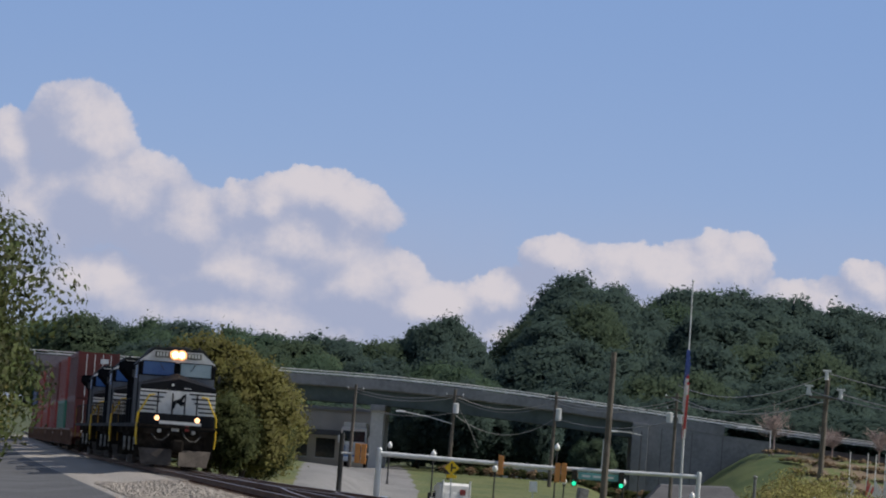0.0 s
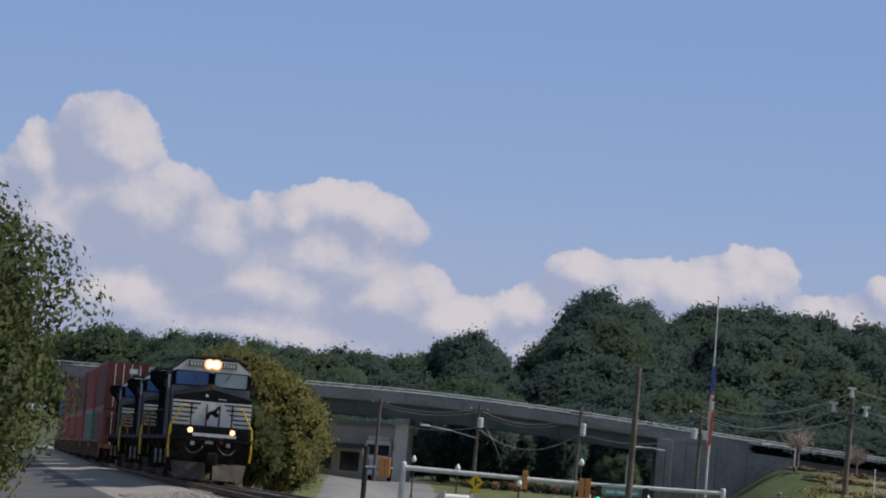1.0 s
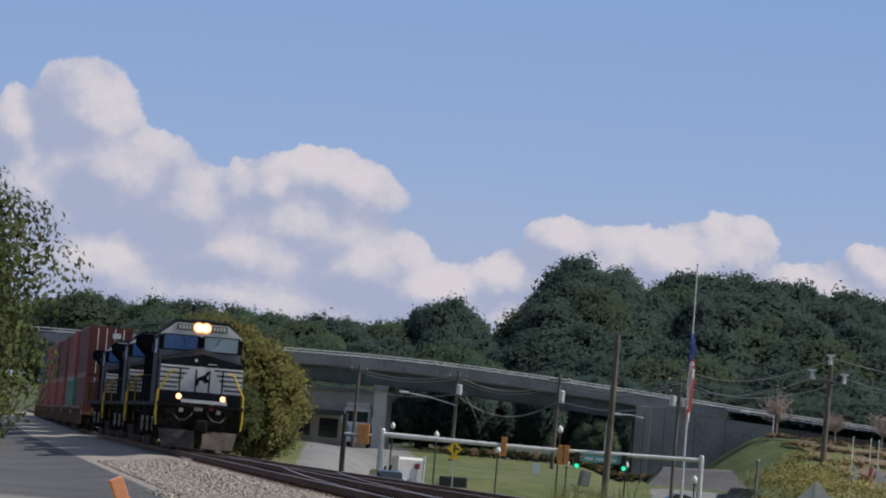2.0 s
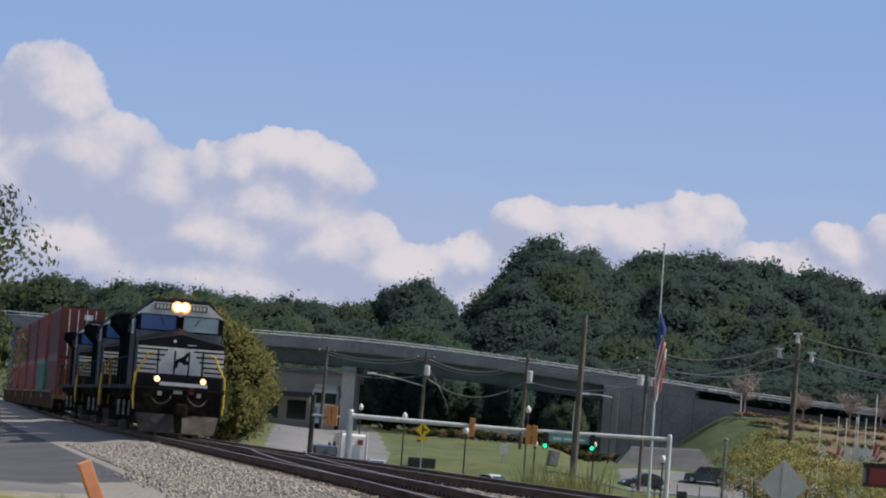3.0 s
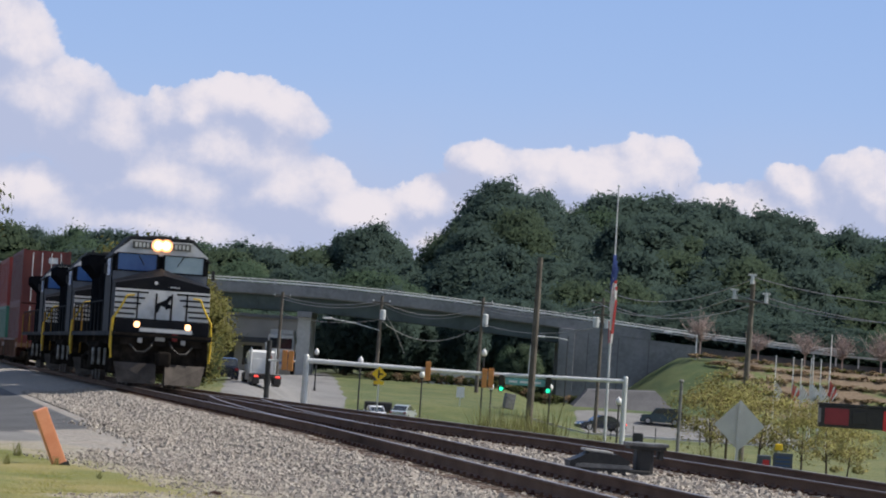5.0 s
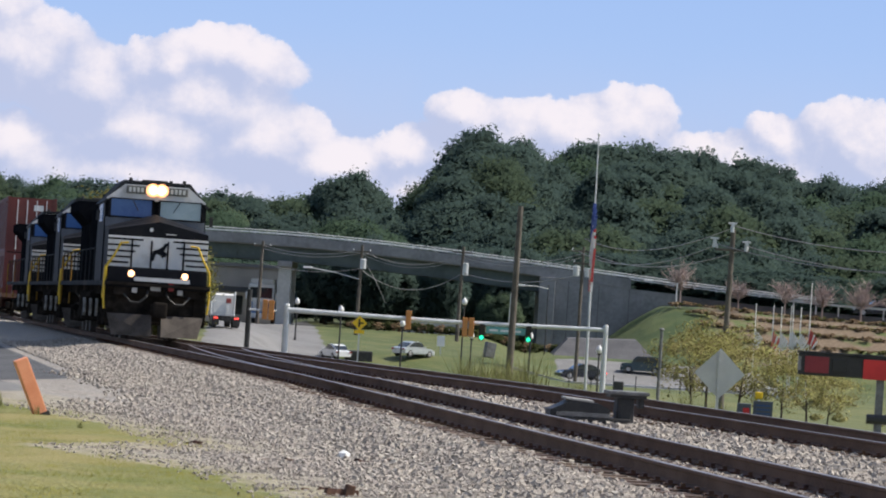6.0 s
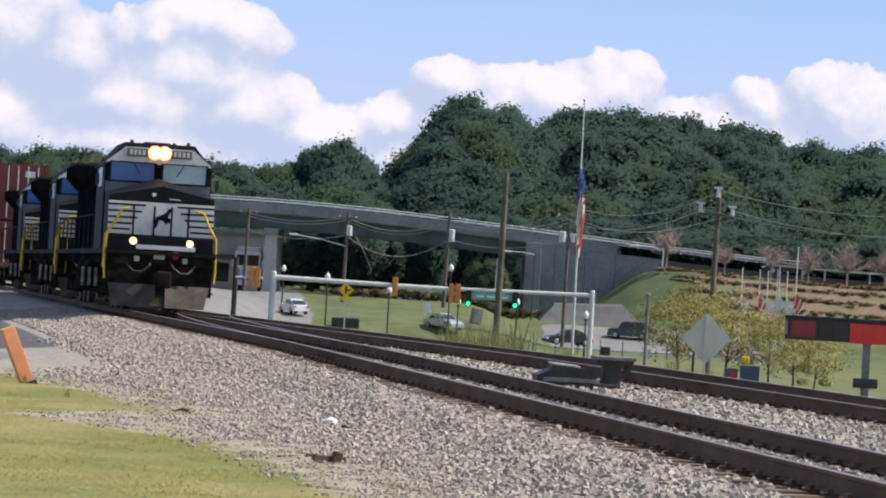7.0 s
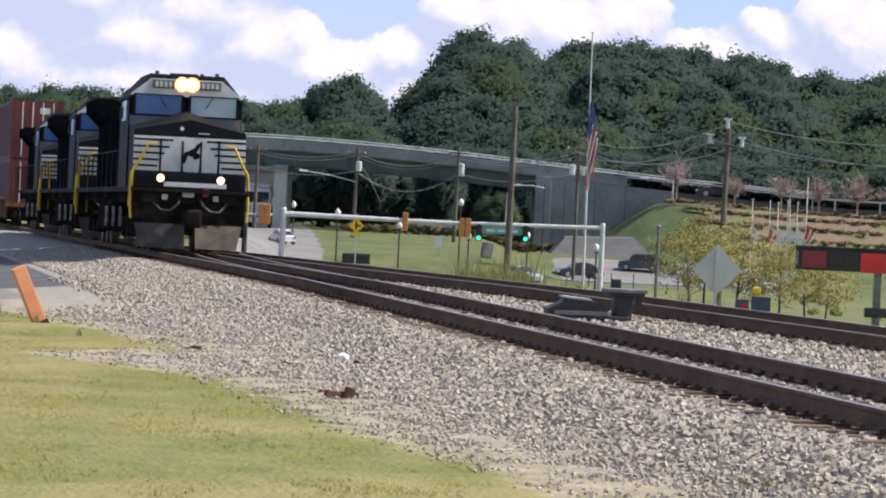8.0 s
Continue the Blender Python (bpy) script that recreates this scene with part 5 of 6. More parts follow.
def lamp_post(x, y, top, label="black lamp post with a white acorn globe", globe=True):
    z0 = gz(x, y) - .1
    o = thing("lamp_post", pose(x, y, z0), label, "street lamp", "acorn lamp posts")
    h = top - z0
    part("base", made(rod, (0, 0, 0), (0, 0, .35), .14, .09, 10), "pole_dark", o)
    part("post", made(rod, (0, 0, .3), (0, 0, h - .5), .065, .05, 10), "pole_dark", o)
    part("collar", made(rod, (0, 0, h - .55), (0, 0, h - .45), .09, .12, 10), "pole_dark", o)
    bm = bmesh.new()
    ring = [[(r * math.cos(a), r * math.sin(a), z) for a in [math.tau * i / 12 for i in range(12)]] for r, z in ((.10, h - .47), (.19, h - .30), (.17, h - .12), (.08, h - .02), (.03, h + .06))]
    loft(bm, [[Vector(p) for p in r] for r in ring])
    part("globe", bm, "white_globe", o, "white acorn globe", smooth=True)


def pole(x, y, z0, top, r, lean, label, cross=(), can=None, arm=None, name="utility_pole", mat="pole_wood"):
    o = thing(name, pose(x, y, z0), label, "utility pole", "utility poles")
    h = top - z0
    dx = lean * h
    part("shaft", made(rod, (0, 0, 0), (dx, 0, h), r, r * .68, 10), mat, o)
    for z, w in cross:
        f = (z - z0) / h
        bar = part("cross_arm", made(box, dx * f, -.12, z - z0, w, .10, .12), "pole_wood", o)
        for s in (-1, 1):
            part("insulator", made(rod, (dx * f + s * w * .45, -.12, z - z0 + .12), (dx * f + s * w * .45, -.12, z - z0 + .30), .05, .035, 8), "galvanised", bar)
    if can is not None:
        cx, cz, ch = can
        f = (cz - z0) / h
        t = part("transformer", made(rod, (dx * f + cx, -.2, cz - z0), (dx * f + cx, -.2, cz - z0 + ch), .24, .24, 14), "galvanised", o, "pale grey pole transformer")
        part("transformer_lid", made(rod, (dx * f + cx, -.2, cz - z0 + ch), (dx * f + cx, -.2, cz - z0 + ch + .08), .26, .16, 14), "galvanised", t)
    if arm is not None:
        ax, az0, az1 = arm
        f = (az0 - z0) / h
        a = part("lamp_arm", made(pipe, [(dx * f, -.1, az0 - z0), (dx * f + ax * .5, -.1, (az0 + az1) / 2 - z0 + .1), (dx * f + ax, -.1, az1 - z0)], .04), "galvanised", o)
        part("lamp_head", made(box, dx * f + ax * 1.06, -.1, az1 - z0 - .06, .75, .26, .16, bevel=.05), "white_globe", a, "pale cobra-head lamp")
    return o


def sag_wire(a, b, sag, label="thin dark sagging overhead wire", r=.028):
    a, b = Vector(a), Vector(b)
    pts = [a.lerp(b, k / 14) - Vector((0, 0, sag * 4 * (k / 14) * (1 - k / 14))) for k in range(15)]
    single("overhead_wire", made(pipe, pts, r, 5), "wire", label, "wire", group="overhead wires")


def street():
    gantry()
    for x, y, t in ((9.5, 210, -.55), (5.75, 232, -.15), (-7.3, 232, .82), (-3.04, 232, .15), (1.09, 232, 1.9), (1.75, 236, -.40), (-11.67, 262, 1.15)):
        lamp_post(x, y, t)
    # tall poles
    pole(2.86, 150, gz(2.86, 150) - .2, 5.97, .17, .006, "tall bare weathered timber pole")
    pole(-7.5, 280, gz(-7.5, 280) - .2, 5.85, .17, .012, "timber utility pole with transformer and street lamp", ((5.25, 1.5),), (.18, 3.9, .75), (-4.1, 3.0, 3.72))
    pole(.85, 280, gz(.85, 280) - .2, 6.25, .17, .012, "timber utility pole with a transformer", ((5.7, 1.7),), (.30, 3.9, .95))
    pole(-16.6, 296, gz(-16.6, 296) - .2, 5.9, .17, .012, "timber utility pole by the overpass pier", ((5.4, 1.5),))
    o = pole(13.9, 170, gz(13.9, 170) - .2, 6.1, .17, .012, "timber utility pole with pale insulated cutouts", ((5.0, 1.7),))
    for x, z in ((-.80, 5.15), (.80, 5.05), (.05, 5.95)):
        zz = z - o.matrix_basis.translation.z
        part("cutout", made(rod, (x, -.2, zz), (x, -.2, zz + .42), .11, .09, 10), "galvanised", o, "pale switch cutout")
        part("cutout_cap", made(box, x, -.2, zz + .40, .42, .16, .10, bevel=.02), "galvanised", o)
    o = pole(9.65, 250, gz(9.65, 250) - .2, 6.3, .15, .004, "timber utility pole behind the flagpole", ((5.9, 1.8), (5.0, 1.4)), (-.45, 4.1, .7))
    part("transformer", made(rod, (.42, -.2, 4.1 - o.matrix_basis.translation.z), (.42, -.2, 4.75 - o.matrix_basis.translation.z), .22, .22, 12), "galvanised", o)
    # street lamp arms whose poles stand behind
    pole(8.3, 285, gz(8.3, 285) - .2, 3.6, .06, 0, "slim street lamp pole under the overpass", (), None, (-2.2, 3.25, 3.4), "street_lamp", "pole_dark")
    pole(19.8, 296, gz(19.8, 296) - .2, 4.6, .08, 0, "slim street lamp pole on the bank", (), None, (-2.4, 4.4, 4.62), "street_lamp", "galvanised")
    pole(24.6, 150, gz(24.6, 150) - .2, 2.95, .08, 0, "slim street lamp pole on the lawn", (), None, (-2.6, 2.8, 2.95), "street_lamp", "galvanised")
    # wires
    for z in (5.5, 5.25, 4.0):
        sag_wire((-16.5, 296, z), (-7.5, 280, z - .1), .5)
        sag_wire((-7.5, 280, z - .1), (1.0, 280, z + .1), 1.0 if z > 4.5 else 1.6)
        sag_wire((1.0, 280, z + .1), (9.7, 250, z + .3), .7)
    sag_wire((-7.3, 279.8, 4.6), (-5.3, 282, 1.2), -.3)
    for x, z in ((-.8, 5.25), (.8, 5.2), (.05, 6.2)):
        sag_wire((9.7 + x * .5, 250, z + .7), (13.95 + x, 170, z), 1.0)
        sag_wire((13.95 + x, 170, z + .1), (30 + x, 150, z + .6), 1.3)


LIMP = {}


def flagpoles():
    x, y = 9.45, 230.0
    z0 = gz(x, y) - .1
    o = thing("flagpole", pose(x, y, z0), "tall white flagpole with a limp striped flag", "flagpole")
    h = 13.5 - z0
    part("shaft", made(rod, (.15, 0, 0), (0, 0, h), .10, .04, 10), "galvanised", o)
    part("finial", made(ball, (0, 0, h + .08), .10), "galvanised", o, smooth=True)
    # limp cloth as narrow folded strips
    f = LIMP["flag"] = part("flag", made(rod, (.06, 0, h - 5.0), (.08, 0, h - 4.9), .02), "flag_white", o, "limp striped flag in folds")
    for k in range(6):
        top, ln = h - 4.6 - .2 * k, 1.9 - .05 * k
        part("canton_fold", made(box, .05 + k * .055, -.05 * (k % 2), top - ln, .05, .22, ln, turn=Matrix.Rotation(.06 + .05 * k, 4, "Y")), "flag_blue", f, "blue fold")
    for k in range(9):
        top, ln = h - 5.9 - .22 * k, 2.3
        part("stripe_fold", made(box, .10 + k * .085 - (.25 if k > 5 else 0), -.06 * (k % 2), top - ln, .085, .16, ln, turn=Matrix.Rotation(.10 + .03 * (k % 4), 4, "Y")), ("flag_red", "flag_white")[k % 2], f, ("red fold", "white fold")[k % 2])
    for k in range(4):
        part("stripe_fold", made(box, .02 + k * .07, .03 * k, h - 10.6, .07, .14, 1.5, turn=Matrix.Rotation(-.12 + .06 * k, 4, "Y")), ("flag_red", "flag_white")[k % 2], f, ("red fold", "white fold")[k % 2])
    rows = [(21.75, 2.8, "flag_white"), (23.0, 2.75, "flag_red"), (23.58, 2.7, "flag_white"), (24.25, 2.8, "flag_white"), (24.4, 2.78, "flag_white"), (24.95, 2.75, "flag_white"), (25.6, 4.5, "flag_red")]
    for x, top, mat in rows:
        y = 240.0
        z0 = gz(x, y) - .1
        o = thing("flagpole", pose(x, y, z0), "white memorial flagpole with a limp " + mat[5:] + " flag", "flagpole", "row of flagpoles")
        h = top - z0
        part("shaft", made(rod, (0, 0, 0), (0, 0, h), .055, .03, 8), "sign_white", o)
        part("finial", made(ball, (0, 0, h + .04), .06), "galvanised", o, smooth=True)
        drop = 1.75 if top < 4 else 3.2
        f = part("flag", made(rod, (.03, 0, h - drop), (.05, 0, h - drop - .05), .02), mat, o, "limp " + mat[5:] + " flag")
        for k in range(6):
            part("fold", made(box, .05 + .10 * k - .12 * (k > 3), -.05 * (k % 2), h - drop - 1.05 - .07 * k, .10, .10, 1.0 - .07 * k, turn=Matrix.Rotation(.12 + .09 * k, 4, "Y")), ("flag_white" if k % 3 == 2 else mat), f)


def vehicle(label, mat, rows, length, height, name="car", lamps=True, boxy=False, size=1.0):
    """A car that faces +x in its own space, wheels on z = 0; with rows it drives."""
    o = thing(name, rows, label, "car", "cars on the street")
    L, H = length, height
    g = .22
    if boxy:
        low = [(-L / 2, g), (-L / 2, H * .58), (-L * .49, H * .62), (L * .20, H * .62), (L * .47, H * .55), (L / 2, H * .42), (L / 2, g)]
        top = [(-L * .48, H * .60), (-L * .44, H * .97), (-L * .38, H), (L * .10, H), (L * .15, H * .97), (L * .25, H * .60)]
    else:
        low = [(-L / 2, g + .1), (-L * .49, H * .55), (-L * .40, H * .62), (L * .16, H * .62), (L * .42, H * .53), (L / 2, H * .38), (L / 2, g)]
        top = [(-L * .38, H * .60), (-L * .22, H * .93), (-L * .14, H * .99), (L * .0, H), (L * .06, H * .96), (L * .22, H * .60)]
    bm = bmesh.new()
    prism(bm, low, 1.72)
    bmesh.ops.bevel(bm, geom=[e for e in bm.edges if abs(e.verts[0].co.y - e.verts[1].co.y) < .01], offset=.10, segments=2, affect="EDGES")
    part("body", bm, mat, o)
    bm = bmesh.new()
    prism(bm, top, 1.46)
    bmesh.ops.bevel(bm, geom=[e for e in bm.edges if abs(e.verts[0].co.y - e.verts[1].co.y) < .01], offset=.10, segments=2, affect="EDGES")
    cabin = part("cabin", bm, mat, o)
    def shrink(k, dz):
        cx, cz = sum(p[0] for p in top) / 6, sum(p[1] for p in top) / 6
        return [(cx + (x - cx) * k, cz + (z - cz) * (k - .12) + dz) for x, z in top]
    for s in (-1, 1):
        part("side_window", made(prism, shrink(.86, .0), .02, Matrix.Translation((0, s * .735, 0))), "glass_dark", cabin)
    for a, b in ((top[0], top[1]), (top[4], top[5])):
        d = Vector((b[0] - a[0], 0, b[1] - a[1]))
        mid = Vector(((a[0] + b[0]) / 2, 0, (a[1] + b[1]) / 2 + .02))
        out = .03 if a is top[4] else -.03
        part("windscreen", made(box, mid.x + out, 0, mid.z - d.length * .39, .03, 1.22, d.length * .78, turn=Matrix.Rotation(math.atan2(d.x, d.z), 4, "Y")), "glass_dark", cabin)
    for x in (-L * .31, L * .31):
        for s in (-1, 1):
            w = part("wheel", made(rod, (x, s * .68, .33), (x, s * .88, .33), .33, .33, 18), "tyre", o)
            part("rim", made(rod, (x, s * .885, .33), (x, s * .90, .33), .21, .19, 14), "rim", w)
    for s in (-1, 1):
        part("tail_lamp", made(box, -L / 2 - .005, s * .68, H * .45, .05, .26, .16, bevel=.01), "tail_lamp" if lamps else "red_lens", o)
        part("headlamp", made(box, L / 2 - .06, s * .62, H * .36, .10, .30, .12, bevel=.01), "white_globe", o)
        part("mirror", made(box, L * .14, s * .95, H * .62, .10, .16, .12, bevel=.02), mat, o)
    if size != 1.0:
        for ob in o.children_recursive:
            ob.data.transform(Matrix.Scale(size, 4))
    return o


def truck_cab():
    x, y = -16.7, 304.0
    o = thing("truck", pose(x, y, gz(x, y), 0, 0, -3) @ Matrix.Scale(1.12, 4), "blue and white truck waiting beneath the overpass", "truck")
    part("cab", made(box, 0, 0, 1.7, 2.1, 2.2, 1.5, bevel=.15), "car_white", o)
    part("cab_base", made(box, 0, 0, .8, 2.15, 2.25, .95, bevel=.1), "truck_blue", o)
    part("roof_fairing", made(box, 0, .2, 3.15, 1.9, 1.8, .45, bevel=.15), "car_white", o)
    part("windscreen", made(box, 0, -1.1, 2.05, 1.8, .06, .85, bevel=.02), "glass_dark", o)
    part("grille", made(box, 0, -1.14, 1.0, 1.2, .08, .75, bevel=.02), "galvanised", o)
    part("bumper", made(box, 0, -1.2, .45, 2.2, .2, .4, bevel=.05), "car_white", o)
    part("load_box", made(box, 0, 4.2, .9, 2.2, 5.6, 2.1, bevel=.04), "building_dark", o)
    for s in (-1, 1):
        part("mirror", made(box, s * 1.2, -1.0, 1.9, .12, .2, .6, bevel=.02), "car_white", o)
        for yy in (-.3, 3.4, 5.0):
            part("wheel", made(rod, (s * .85, yy, .48), (s * 1.1, yy, .48), .48, .48, 16), "tyre", o)


DRIVEN = []


def tractor():
    """A road tractor that faces +x in its own space."""
    o = thing("truck", Matrix(), "white sleeper-cab road tractor driving along the street", "truck", "cars on the street")
    bm = bmesh.new()
    prism(bm, [(-.9, .75), (-.9, 2.30), (-.75, 2.45), (.3, 2.40), (.75, 2.05), (.95, 1.45), (.95, .75)], 1.9)
    bmesh.ops.bevel(bm, geom=[e for e in bm.edges if abs(e.verts[0].co.y - e.verts[1].co.y) < .01], offset=.12, segments=2, affect="EDGES")
    cab = part("cab", bm, "car_white", o, "white sleeper cab")
    part("bonnet", made(box, 1.6, 0, .6, 1.5, 1.5, .85, bevel=.14), "car_white", o)
    part("windscreen", made(box, .93, 0, 1.50, .05, 1.6, .48, bevel=.01, turn=Matrix.Rotation(-.35, 4, "Y")), "glass_dark", cab)
    part("rear_panel", made(box, -.91, .1, 1.05, .03, 1.1, .8, bevel=.01), "sign_white", cab)
    part("emblem", made(box, -.93, -.45, 1.75, .02, .36, .34, bevel=.01), "fuel_red", cab, "plain red emblem")
    part("chassis", made(box, -.8, 0, .48, 5.0, .8, .22), "iron_dark", o)
    part("fifth_wheel", made(box, -2.2, 0, .70, 1.0, .9, .14, bevel=.03), "iron_dark", o)
    for q in (-1, 1):
        part("side_window", made(box, .30, q * .96, 1.45, .6, .03, .45, bevel=.01), "glass_dark", cab)
        part("side_fairing", made(box, -.35, q * .92, .35, 2.0, .08, .45, bevel=.03), "car_white", o)
        part("exhaust_stack", made(rod, (-1.05, q * .85, .6), (-1.05, q * .85, 2.6), .07, n=10), "galvanised", o)
        part("mirror", made(box, .85, q * 1.12, 1.35, .08, .16, .42, bevel=.02), "iron_dark", o)
        part("mud_flap", made(box, -3.3, q * .75, .15, .03, .5, .55), "iron_dark", o)
        part("tail_lamp", made(box, -3.33, q * .75, .62, .05, .30, .12), "tail_lamp", o, "lit red tail lamp")
        for x in (1.7, -1.75, -2.75):
            w = part("wheel", made(rod, (x, q * .62, .42), (x, q * .98, .42), .42, .42, 18), "tyre", o)
            part("rim", made(rod, (x, q * .985, .42), (x, q * 1.0, .42), .24, .20, 14), "rim", w)
    return o


def driven():
    DRIVEN.append((tractor(), [(0.0, -5.24, 205), (1.5, -7.6, 212), (2.8, -10.0, 219), (3.5, -11.2, 223), (4.3, -12.6, 228), (4.7, -13.6, 232), (6.0, -16.5, 246), (8.0, -21.0, 268)]))
    DRIVEN.append((vehicle("small white saloon car driving along the street", "car_white", Matrix(), 4.5, 1.48, lamps=False, size=.74),
                   [(0.0, 13.0, 208), (3.0, -1.2, 219), (4.0, -3.6, 226), (4.7, -5.8, 240), (5.8, -7.6, 246), (6.5, -9.2, 248.5), (7.0, -10.3, 251), (7.5, -11.3, 253.5), (8.0, -12.2, 256)]))
    DRIVEN.append((vehicle("small silver-grey saloon car driving along the street", "car_silver", Matrix(), 4.6, 1.5, lamps=False, size=.76),
                   [(0.0, -9.4, 204), (3.4, -8.0, 219), (4.2, -6.9, 229), (4.7, -5.2, 241), (5.8, -2.85, 249), (6.5, -.87, 249.5), (7.0, .87, 248.5), (7.5, 3.1, 244), (8.0, 5.6, 241)]))
    DRIVEN.append((vehicle("dark grey car driving towards the overpass", "car_navy", Matrix(), 4.3, 1.6, boxy=True, lamps=False),
                   [(0.0, -4.0, 176), (1.5, -7.8, 190), (3.0, -11.4, 206), (3.8, -13.9, 221), (4.2, -15.2, 229), (4.7, -16.5, 237), (5.8, -19.5, 253), (8.0, -25.5, 288)]))
    DRIVEN.append((vehicle("dark blue car crossing the overpass road", "car_navy", Matrix(), 4.5, 1.5, lamps=False),
                   [(0.0, 80.2, 305), (4.0, 52.5, 305), (6.5, 35.1, 305), (7.5, 28.2, 305), (8.0, 24.7, 305)]))


def drive():
    walk(LIMP["flag"], [(t, pose(0, 0, 0, 0, 0, -a)) for t, a in ((0.0, 78), (1.5, 70), (2.5, 45), (3.5, 8), (4.5, 50), (5.5, 70), (6.5, 76), (7.2, 40), (8.0, 4))])
    for k, (ob, way) in enumerate(DRIVEN):
        rows = []
        for i, (t, x, y) in enumerate(way):
            a, b = way[max(i - 1, 0)], way[min(i + 1, len(way) - 1)]
            z = deck_z(x) - 1.24 if y == 305 else gz(x, y) + .02
            rows.append((t, pose(x, y, float(z), 0, 0, math.degrees(math.atan2(b[2] - a[2], b[1] - a[1])))))
        walk(ob, rows)


def parked():
    truck_cab()
    driven()
    # dark saloon and small blue off-roader on the street, facing west and east
    vehicle("dark navy saloon car on the street", "car_navy", pose(10.6, 264, gz(10.6, 264), 0, 0, 200), 4.6, 1.5, size=.84)
    vehicle("small blue off-road car on the street", "car_teal", pose(15.9, 273, gz(15.9, 273), 0, 0, 172), 4.1, 1.62, boxy=True, lamps=False, size=.84)


def signs():
    # yellow warning diamond
    x, y = -4.9, 190.0
    z0 = gz(x, y) - .1
    o = thing("warning_sign", pose(x, y, z0), "yellow diamond side-road warning sign on a post", "road sign")
    part("post", made(box, 0, .03, 0, .07, .05, .15 - z0), "galvanised", o)
    zc = .06 - z0
    bm = made(box, 0, 0, zc - .30, .60, .025, .60, turn=Matrix.Rotation(math.pi / 4, 4, "Y"))
    s = part("panel", bm, "sign_yellow", o, "yellow diamond panel")
    part("symbol", made(box, -.02, -.02, zc - .22, .09, .012, .46), "sign_black", s)
    part("symbol", made(box, .11, -.02, zc - .04, .22, .012, .09), "sign_black", s)
    part("plaque", made(box, 0, 0, zc - .58, .56, .025, .20), "sign_yellow", o, "small plain yellow plaque")
    # back of the big diamond beside the second track
    x, y = 6.08, 75.0
    z0 = gz(x, y) - .1
    o = thing("diamond_sign", pose(x, y, z0), "back of a grey metal diamond sign beside the tracks", "road sign")
    zc = .30 - z0
    part("panel", made(box, 0, 0, zc - .395, .79, .012, .79, turn=Matrix.Rotation(math.pi / 4, 4, "Y")), "sign_back", o, "plain grey metal back")
    part("post", made(box, -.02, -.03, 0, .06, .05, zc + .52), "sign_back", o)
    for dz in (-.3, .3):
        part("bolt", made(rod, (-.02, -.06, zc + dz), (-.02, -.05, zc + dz), .02, n=8), "galvanised", o)
    # dark signal post with an amber signal on a short arm
    x, y = -11.5, 196.0
    z0 = gz(x, y) - .1
    o = thing("signal_post", pose(x, y, z0), "dark steel post with a short arm and amber traffic signals", "traffic signal")
    part("post", made(rod, (0, 0, 0), (0, 0, 1.55 - z0), .16, .14, 12), "pole_dark", o)
    part("arm", made(rod, (0, -.1, .40 - z0), (1.6, -.1, .42 - z0), .06, .05, 8), "galvanised", o)
    for dx, zz in ((.95, -.12), (1.30, -.14)):
        signal_head(o, dx, -.3, zz - z0, 1, False, "signal_amber", 1.15)
    # small white notices on the verge
    for x, y in ((-.39, 252),):
        z0 = gz(x, y) - .1
        o = thing("notice", pose(x, y, z0), "small white notice on a short post on the lawn", "sign")
        part("post", made(box, 0, 0, 0, .06, .05, 1.2), "galvanised", o)
        part("panel", made(box, 0, -.04, .70, .58, .02, .78), "sign_white", o)
    x, y = 3.2, 253.0
    single("control_cabinet", made(box, 0, 0, 0, .75, .6, 1.15, bevel=.05), "machine_grey", "grey control cabinet on the verge", "cabinet", at=pose(x, y, gz(x, y) - .02, 0, 8, 20))
    x, y = 10.55, 205.0
    z0 = gz(x, y) - .05
    o = thing("mailbox", pose(x, y, z0), "dark box on a post beside the street", "box")
    part("post", made(box, 0, 0, 0, .10, .10, .7 + 0), "pole_dark", o)
    part("case", made(box, 0, 0, .65, .62, .5, .62, bevel=.06), "pole_dark", o)
    x, y = 8.1, 128.0
    z0 = gz(x, y) - .1
    o = thing("marker_post", pose(x, y, z0), "slim grey post with a small cap", "post")
    part("post", made(rod, (0, 0, 0), (0, 0, .98 - z0), .07, .06, 10), "machine_grey", o)
    part("cap", made(ball, (0, 0, 1.0 - z0), .10, .8), "machine_grey", o, smooth=True)


    # dark low planter beside the street
    x, y = -6.3, 247.0
    single("planter", made(box, 0, 0, 0, 2.0, .7, .85, bevel=.12), "iron_dark", "low dark timber planter beside the street", "planter", at=pose(x, y, gz(x, y) - .15, 0, 0, 8))


